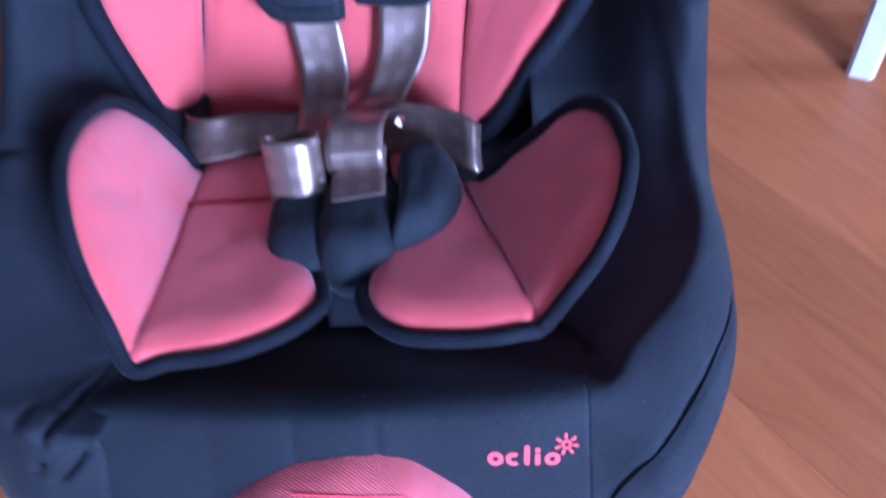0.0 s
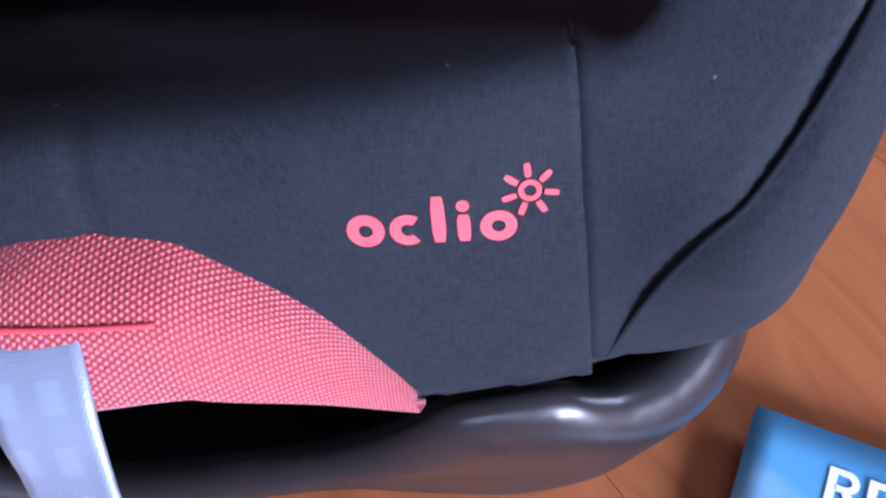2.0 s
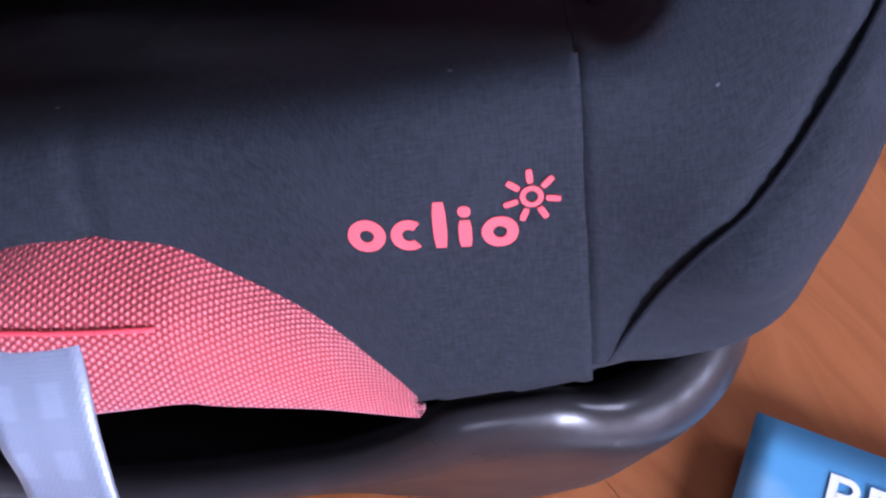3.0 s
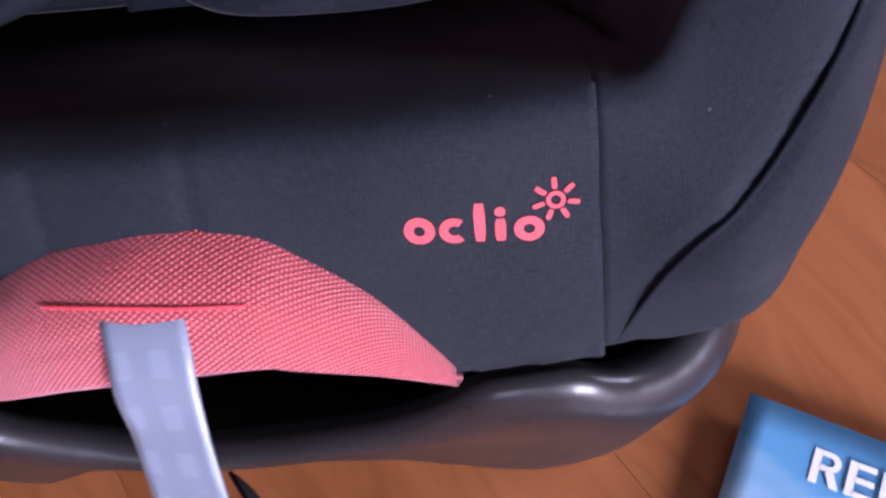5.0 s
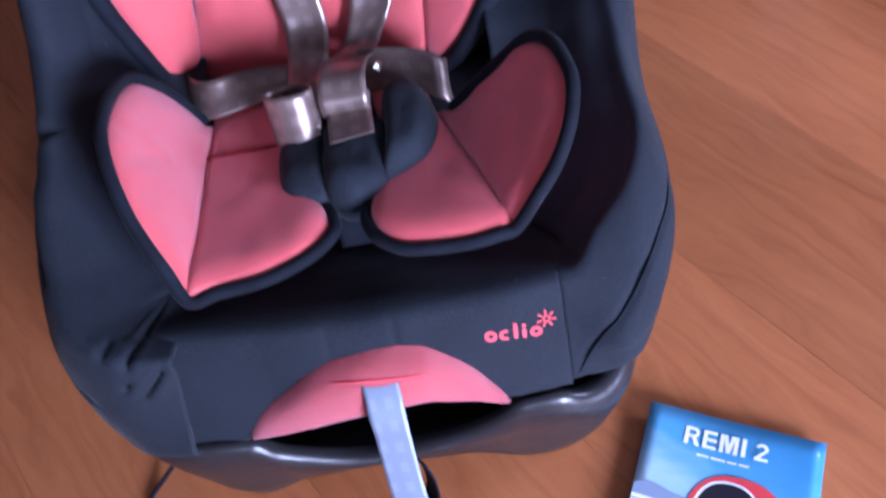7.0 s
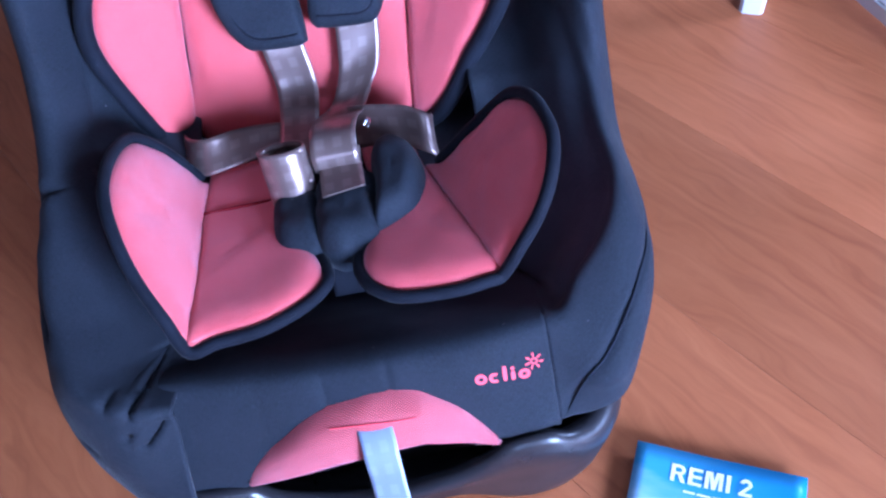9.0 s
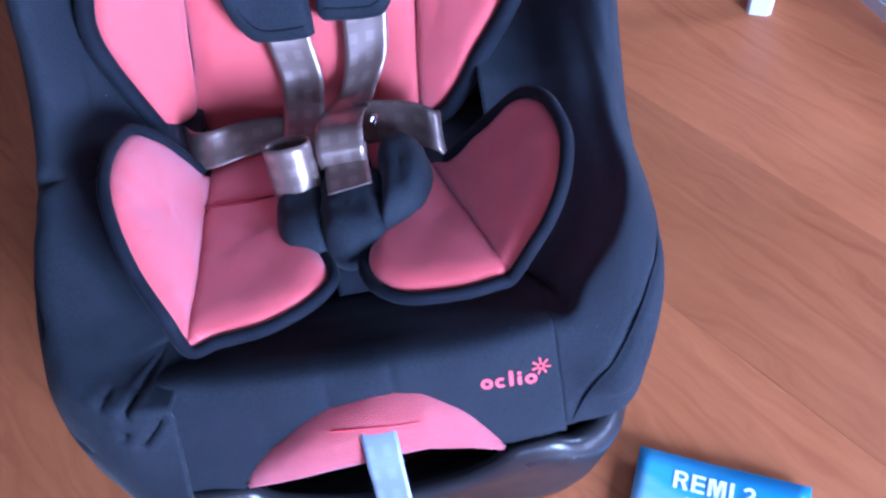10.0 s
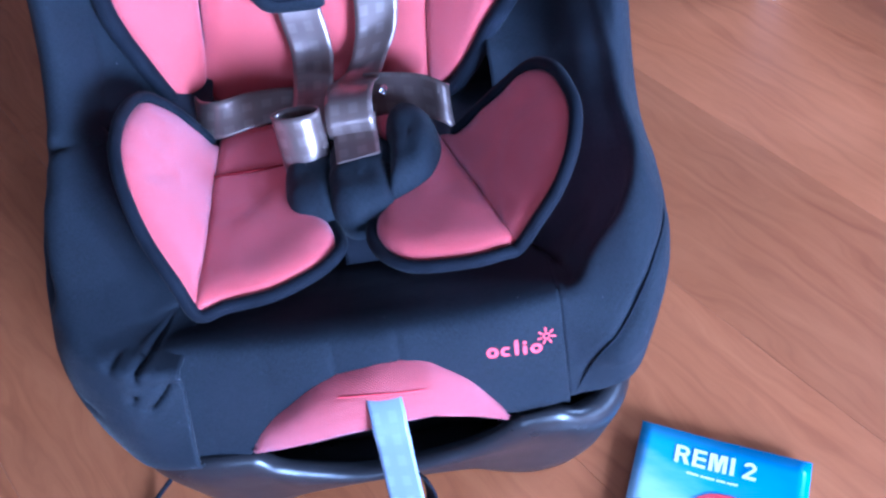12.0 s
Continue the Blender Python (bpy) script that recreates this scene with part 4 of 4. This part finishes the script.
# ---- plastic shell
def shell():
    n = 200
    r_pts = []
    hx, yf, yb = 0.206, -0.006, 0.44
    for k in range(n):
        a = 2 * math.pi * k / n
        cx, sy = math.cos(a), math.sin(a)
        e = 0.30
        x = hx * math.copysign(abs(cx) ** e, cx)
        y = (yf + yb) / 2 + (yb - yf) / 2 * math.copysign(abs(sy) ** e, sy)
        r_pts.append((x, y))
    o = spline(r_pts, n, True)
    rim = [(-0.205, 0.118), (-0.15, 0.132), (-0.098, 0.130), (-0.085, 0.112), (-0.06, 0.097), (-0.027, 0.083), (0.0, 0.083), (0.026, 0.088), (0.06, 0.098), (0.09, 0.116), (0.105, 0.129), (0.142, 0.131), (0.156, 0.121), (0.180, 0.115), (0.205, 0.119)]
    foot = [(-0.205, 0.0), (-0.13, 0.0), (-0.09, 0.024), (-0.02, 0.038), (0.06, 0.030), (0.10, 0.006), (0.12, 0.0), (0.205, 0.0)]
    rim_s = spline(rim, 80)
    rows = []
    mid = np.array((0.0, 0.21))
    for inset, v in ((0.024, 0.0), (0.018, 0.03), (0.013, 0.18), (0.008, 0.42), (0.003, 0.66), (0.0, 0.84), (0.0015, 0.94), (0.005, 0.985), (0.009, 1.0), (0.013, 0.985), (0.016, 0.94), (0.018, 0.8), (0.03, 0.5), (0.05, 0.40)):
        row = []
        for x, y in o:
            front = max(0.0, min(1.0, (0.06 - y) / 0.05))
            zr = 0.13 * (1 - front) + front * float(np.interp(x, rim_s[:, 0], rim_s[:, 1]))
            zb = front * knots(x, foot)
            d = mid - (x, y)
            d = np.array((math.copysign(1, d[0]) * min(1, abs(x) / 0.17) ** 3, math.copysign(1, d[1]) * min(1, abs(y - 0.217) / 0.19) ** 3))
            dent = 0.006 * front * math.exp(-((v - 0.55) / 0.18) ** 2) * math.exp(-((x - 0.06) / 0.05) ** 2)
            row.append((x + d[0] * inset, y + d[1] * (inset + dent), zb + (zr - zb) * v))
        rows.append(row)
    body = part("shell", sheet(rows, 0, closed_u=True), PLASTIC, SEAT, "black moulded plastic shell")
    # plates closing the hollow, coloured blacker than the shell's plastic
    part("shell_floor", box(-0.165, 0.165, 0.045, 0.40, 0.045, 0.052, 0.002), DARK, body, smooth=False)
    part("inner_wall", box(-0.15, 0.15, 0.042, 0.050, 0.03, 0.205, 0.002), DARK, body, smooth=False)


shell()


def back_shell():
    rows = []
    for y, z, half, dep in ((0.40, 0.06, 0.19, 0.02), (0.43, 0.12, 0.205, 0.04), (0.45, 0.22, 0.212, 0.06), (0.475, 0.32, 0.212, 0.07), (0.50, 0.42, 0.208, 0.07), (0.515, 0.50, 0.196, 0.06), (0.515, 0.56, 0.17, 0.045), (0.50, 0.60, 0.13, 0.03), (0.47, 0.615, 0.08, 0.02)):
        rows.append([(half * math.sin(a), y - dep * (1 - math.cos(a)) * 1.6, z) for a in np.linspace(-1.5, 1.5, 41)])
    part("back_shell", sheet(spl_rows(rows), 0.004), PLASTIC, SEAT)


def spl_rows(rows, n=40):
    g = np.array(rows, float)
    cols = [spline(g[:, i], n) for i in range(g.shape[1])]
    return np.stack(cols, axis=1)


back_shell()
part("elastic_cord", tube([(-0.190, 0.06, 0.030), (-0.222, 0.040, 0.006), (-0.235, 0.022, 0.0025), (-0.226, 0.007, 0.0025), (-0.211, -0.012, 0.0025), (-0.19, -0.04, 0.0025), (-0.185, -0.075, 0.0025)], 0.0022, 50), PIPING, SEAT, "thin black elastic cord")


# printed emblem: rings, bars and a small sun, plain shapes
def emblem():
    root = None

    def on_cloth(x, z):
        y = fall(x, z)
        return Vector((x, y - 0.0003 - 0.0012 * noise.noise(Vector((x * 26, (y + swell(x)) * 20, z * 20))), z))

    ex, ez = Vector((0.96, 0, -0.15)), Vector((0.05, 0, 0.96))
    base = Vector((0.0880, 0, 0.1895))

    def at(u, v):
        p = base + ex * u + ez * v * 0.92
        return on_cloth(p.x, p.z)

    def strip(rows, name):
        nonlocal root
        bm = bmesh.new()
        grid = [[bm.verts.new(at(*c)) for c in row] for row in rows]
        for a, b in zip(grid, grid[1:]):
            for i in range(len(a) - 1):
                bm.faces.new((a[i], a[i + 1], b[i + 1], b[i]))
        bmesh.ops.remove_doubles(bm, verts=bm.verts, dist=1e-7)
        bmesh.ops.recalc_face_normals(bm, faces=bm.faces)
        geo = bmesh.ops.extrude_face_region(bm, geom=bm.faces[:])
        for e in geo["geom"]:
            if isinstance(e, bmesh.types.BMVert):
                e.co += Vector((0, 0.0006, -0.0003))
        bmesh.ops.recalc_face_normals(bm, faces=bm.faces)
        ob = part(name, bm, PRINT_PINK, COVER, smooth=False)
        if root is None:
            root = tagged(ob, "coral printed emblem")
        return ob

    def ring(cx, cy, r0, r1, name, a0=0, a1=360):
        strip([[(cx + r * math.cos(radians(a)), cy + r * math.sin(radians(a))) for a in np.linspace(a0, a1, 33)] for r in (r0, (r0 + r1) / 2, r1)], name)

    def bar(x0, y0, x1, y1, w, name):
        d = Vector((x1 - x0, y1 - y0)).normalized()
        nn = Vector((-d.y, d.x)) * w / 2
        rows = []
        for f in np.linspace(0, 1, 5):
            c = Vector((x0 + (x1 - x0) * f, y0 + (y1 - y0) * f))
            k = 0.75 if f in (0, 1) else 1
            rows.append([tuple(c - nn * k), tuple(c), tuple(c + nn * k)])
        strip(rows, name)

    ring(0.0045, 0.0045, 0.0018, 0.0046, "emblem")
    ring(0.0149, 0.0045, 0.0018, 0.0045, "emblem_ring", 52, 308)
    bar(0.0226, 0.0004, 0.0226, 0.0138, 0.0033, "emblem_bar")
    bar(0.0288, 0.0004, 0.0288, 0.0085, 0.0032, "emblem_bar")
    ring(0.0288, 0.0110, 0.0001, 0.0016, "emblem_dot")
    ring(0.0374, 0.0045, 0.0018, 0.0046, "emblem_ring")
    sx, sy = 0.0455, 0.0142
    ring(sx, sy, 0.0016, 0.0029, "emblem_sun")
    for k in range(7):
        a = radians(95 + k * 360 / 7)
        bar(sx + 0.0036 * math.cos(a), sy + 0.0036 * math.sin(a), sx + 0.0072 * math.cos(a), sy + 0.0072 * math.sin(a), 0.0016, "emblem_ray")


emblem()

# ---------------------------------------------------------------- the booklet
BOOK_TURN = math.degrees(math.atan2(-0.058, 0.129))
BOOK = thing("booklet", "glossy blue instruction booklet lying on the floor", "booklet", (0.214, 0.042, 0))
BOOK.matrix_world = pose(0.214, 0.042, 0, 0, 0, BOOK_TURN)
bpy.context.view_layer.update()
BW, BH = 0.1415, 0.200


def lift(x, y):
    """The booklet's curl: its spine side stands off the floor a little."""
    return 0.0065 + 0.004 * max(0, 1 - x / 0.06) + 0.002 * max(0, 1 + y / 0.08)


def flat_card(name, pts, z, mat, parent, rows=1):
    """A thin printed shape on the cover, from an outline round its middle."""
    c = np.mean(pts, axis=0)
    bm = bmesh.new()
    layer = bm.loops.layers.uv.new("UV")
    fr = [0.0, 0.35, 0.7, 1.0]
    grid = [[bm.verts.new((p[0] + (c[0] - p[0]) * (1 - f) * 0.999, p[1] + (c[1] - p[1]) * (1 - f) * 0.999, lift(p[0] * f + c[0] * (1 - f), p[1] * f + c[1] * (1 - f)) + z)) for p in pts] for f in fr[1:]]
    m = bm.verts.new((c[0], c[1], lift(*c) + z))
    k = len(pts)
    for i in range(k):
        bm.faces.new((m, grid[0][i], grid[0][(i + 1) % k]))
        for a, b in zip(grid, grid[1:]):
            bm.faces.new((a[i], b[i], b[(i + 1) % k], a[(i + 1) % k]))
    for f in bm.faces:
        for loop in f.loops:
            loop[layer].uv = (loop.vert.co.x, loop.vert.co.y)
    for v in bm.verts:
        v.co = BOOK.matrix_world @ v.co
    bmesh.ops.recalc_face_normals(bm, faces=bm.faces)
    if sum(f.normal.z for f in bm.faces) < 0:
        bmesh.ops.reverse_faces(bm, faces=bm.faces)
    return part(name, bm, mat, parent)


def book():
    sky_print = material("sky_print", (0.1, 0.35, 0.7), 0.22, spec=0.5)
    u, v, _ = split(sky_print, coords(sky_print, "UV"))
    fac = maths(sky_print, "ADD", maths(sky_print, "MULTIPLY", v, -9.0), maths(sky_print, "MULTIPLY", maths(sky_print, "SUBTRACT", 0.08, u), 4.2))
    fac = maths(sky_print, "ADD", fac, maths(sky_print, "MULTIPLY", maths(sky_print, "SUBTRACT", noise_tex(sky_print, mapped(sky_print, coords(sky_print, "UV"), (1, 3, 1)), 24, 3), 0.5), 0.35))
    wire(sky_print, ramp(sky_print, fac, [(0.0, (0.045, 0.24, 0.46)), (0.45, (0.085, 0.34, 0.58)), (0.95, (0.46, 0.64, 0.76))]), principled(sky_print).inputs["Base Color"])
    paper = material("paper", (0.75, 0.75, 0.74), 0.6)
    white = material("white_print", (0.85, 0.86, 0.88), 0.3)
    red = material("coral_ink", (0.72, 0.06, 0.07), 0.3)
    black = material("black_ink", (0.015, 0.014, 0.022), 0.3)
    grey = material("hill_ink", (0.24, 0.30, 0.42), 0.3)
    # pages as one block under the cover
    rows = []
    for y in np.linspace(0, -BH, 16):
        rows.append([tuple(BOOK.matrix_world @ Vector((x, y, lift(x, y)))) for x in np.linspace(0, BW, 14)])
    cover = part("cover", sheet(rows, -0.0006, uvs=[[(x, y) for x in np.linspace(0, BW, 14)] for y in np.linspace(0, -BH, 16)]), sky_print, BOOK, "blue glossy printed cover")
    rows = [[tuple(BOOK.matrix_world @ Vector((x, y, lift(x, y) - 0.0008))) for x in np.linspace(0.001, BW - 0.0015, 14)] for y in np.linspace(-0.0015, -BH + 0.0015, 16)]
    part("page_block", sheet(rows, -0.0026), paper, BOOK, "white pages")
    # title: plain white strokes
    def block(x0, x1, y0, y1, z=0.0006, mat=white, name="title_bar"):
        n = 5
        pts = [(x, y0) for x in np.linspace(x0, x1, n)][:-1] + [(x1, y) for y in np.linspace(y0, y1, 3)][:-1] + [(x, y1) for x in np.linspace(x1, x0, n)][:-1] + [(x0, y) for y in np.linspace(y1, y0, 3)][:-1]
        flat_card(name, pts, z, mat, cover)

    left, top, h, lift_by = 0.032, -0.0135, 0.0158, itertools.count(6)

    def slant(x0, y0, x1, y1, w):
        """A stroke with level ends, w wide along the line."""
        pts = []
        for a, b in (((x0, y0), (x0 + w, y0)), ((x0 + w, y0), (x1 + w, y1)), ((x1 + w, y1), (x1, y1)), ((x1, y1), (x0, y0))):
            pts += [(left + 1.07 * (a[0] + (b[0] - a[0]) * f), top + a[1] + (b[1] - a[1]) * f) for f in (0, 0.34, 0.67)]
        flat_card("title_bar", pts, 0.0001 * next(lift_by), white, cover)

    def bow(cx, cy, rx, ry, a0, a1, w):
        """A bent stroke: part of a ring."""
        t = [radians(a) for a in np.linspace(a0, a1, 11)]
        for b, c in zip(t, t[1:]):
            quad = [(left + 1.07 * (cx + (rx - e) * math.cos(f)), top + cy + (ry - e) * math.sin(f)) for f, e in ((b, 0), (c, 0), (c, w), (b, w))]
            flat_card("title_bar", quad, 0.0007, white, cover)

    w = 0.0032
    slant(0, 0, 0, -h, w)
    slant(w, 0, w, -0.0026, 0.0034)
    slant(w, -0.0066, w, -0.0092, 0.0034)
    bow(0.0064, -0.0046, 0.0046, 0.0046, -90, 90, 0.0027)
    slant(0.0052, -0.0088, 0.0082, -h, 0.0036)
    x = 0.0138
    slant(x, 0, x, -h, w)
    for y in (0, -0.0065, -h + 0.0027):
        slant(x + w, y, x + w, y - 0.0027, 0.0072)
    x = 0.0265
    slant(x, 0, x, -h, 0.0031)
    slant(x + 0.0107, 0, x + 0.0107, -h, 0.0031)
    slant(x + 0.0024, 0, x + 0.0054, -h, 0.0030)
    slant(x + 0.0084, 0, x + 0.0054, -h, 0.0030)
    slant(0.0428, 0, 0.0428, -h, w)
    x = 0.0525
    bow(x + 0.0051, -0.0047, 0.0048, 0.0047, -20, 170, 0.0029)
    slant(x + 0.0066, -0.0064, x + 0.0004, -h + 0.0026, 0.0033)
    slant(x, -h + 0.0028, x, -h, 0.0101)
    for k, (a, b) in enumerate(((0.044, 0.054), (0.0555, 0.067), (0.0685, 0.076), (0.0775, 0.086))):
        block(a, b, -0.0352, -0.0370, 0.0006, white, "small_print_bar")
    # picture: snow field, far land, a car's flank and a red and black seat
    flat_card("landscape", [(0.0005, -0.084), (0.0005, -0.073), (0.010, -0.069), (0.020, -0.070), (0.030, -0.073), (0.046, -0.075), (0.052, -0.080), (0.052, -0.084)], 0.0005, grey, cover)
    flat_card("snow", [(0.0005, -BH + 0.001), (0.0005, -0.14), (0.0005, -0.082), (0.02, -0.0825), (0.04, -0.083), (0.055, -0.084), (0.10, -0.15), (0.06, -BH + 0.001)], 0.0007, white, cover)
    flat_card("picture_line", [(0.0006, -0.0865), (0.0006, -0.0855), (0.03, -0.0865), (0.05, -0.0885), (0.05, -0.0895), (0.03, -0.0875)], 0.0009, grey, cover)
    def oval(cx, cy, rx, ry, e=0.8):
        return [(cx + rx * math.copysign(abs(math.cos(a)) ** e, math.cos(a)), cy + ry * math.copysign(abs(math.sin(a)) ** e, math.sin(a))) for a in np.linspace(0, 2 * math.pi, 40, endpoint=False)]
    flat_card("picture_seat", oval(0.082, -0.100, 0.041, 0.053), 0.0009, red, cover)
    flat_card("picture_rim", oval(0.0745, -0.096, 0.0285, 0.0435), 0.0011, white, cover)
    flat_card("picture_pad", oval(0.0750, -0.096, 0.0265, 0.0415), 0.0013, black, cover)
    flat_card("picture_base", oval(0.082, -0.165, 0.045, 0.022), 0.0015, black, cover)


book()


# ---------------------------------------------------------------- the white chair
def chair():
    root = thing("white_chair", "white lacquered wooden chair standing on the floor", "chair", (0.75, 0.85, 0))

    def leg(foot, head, w0, w1):
        rows = []
        for f in np.linspace(0, 1, 12):
            c = V(foot).lerp(V(head), f)
            c = c + Vector((0.02, 0.02, 0)) * math.sin(math.pi * f) * 0.3
            w = w0 + (w1 - w0) * f
            rot = Matrix.Rotation(radians(-28), 3, "Z")
            sq = []
            for a, b in ((-1, -0.7), (-0.7, -1), (0.7, -1), (1, -0.7), (1, 0.7), (0.7, 1), (-0.7, 1), (-1, 0.7)):
                sq.append(tuple(c + rot @ Vector((a * w / 2, b * w / 2, 0))))
            rows.append(sq)
        bm = sheet(rows, 0, closed_u=True)
        bm.verts.ensure_lookup_table()
        bm.faces.new(bm.verts[:8])
        bm.faces.new(bm.verts[-8:])
        bmesh.ops.recalc_face_normals(bm, faces=bm.faces)
        part("leg", bm, WHITE_LACQUER, root, smooth=False)

    feet = [(0.500, 0.598, 0), (0.70, 0.30, 0), (0.82, 0.80, 0), (1.02, 0.50, 0)]
    heads = [(0.545, 0.625, 0.43), (0.715, 0.355, 0.43), (0.80, 0.775, 0.43), (0.965, 0.505, 0.43)]
    for f, h in zip(feet, heads):
        leg(f, h, 0.030, 0.046)

    def rail(a, b, z, w, hgt):
        a, b = V((a[0], a[1], z)), V((b[0], b[1], z))
        d = (b - a).normalized()
        s = Vector((-d.y, d.x, 0)) * w / 2
        k = Vector((0, 0, hgt / 2))
        bm = bmesh.new()
        vs = [bm.verts.new(p + e * s + g * k) for p in (a, b) for e in (-1, 1) for g in (-1, 1)]
        for q in ((0, 1, 3, 2), (4, 6, 7, 5), (0, 4, 5, 1), (2, 3, 7, 6), (1, 5, 7, 3), (0, 2, 6, 4)):
            bm.faces.new([vs[i] for i in q])
        bmesh.ops.bevel(bm, geom=bm.edges[:], offset=0.003, segments=2, affect="EDGES")
        bmesh.ops.recalc_face_normals(bm, faces=bm.faces)
        part("rail", bm, WHITE_LACQUER, root, smooth=False)

    rail(heads[0], heads[1], 0.39, 0.02, 0.06)
    rail(heads[2], heads[3], 0.39, 0.02, 0.06)
    rail(heads[0], heads[2], 0.39, 0.02, 0.06)
    rail(heads[1], heads[3], 0.39, 0.02, 0.06)
    rail((0.575, 0.700), (0.66, 0.345), 0.035, 0.020, 0.024)
    part("seat", box(0.53, 0.98, 0.33, 0.80, 0.43, 0.455, 0.008), WHITE_LACQUER, root, smooth=False)


chair()
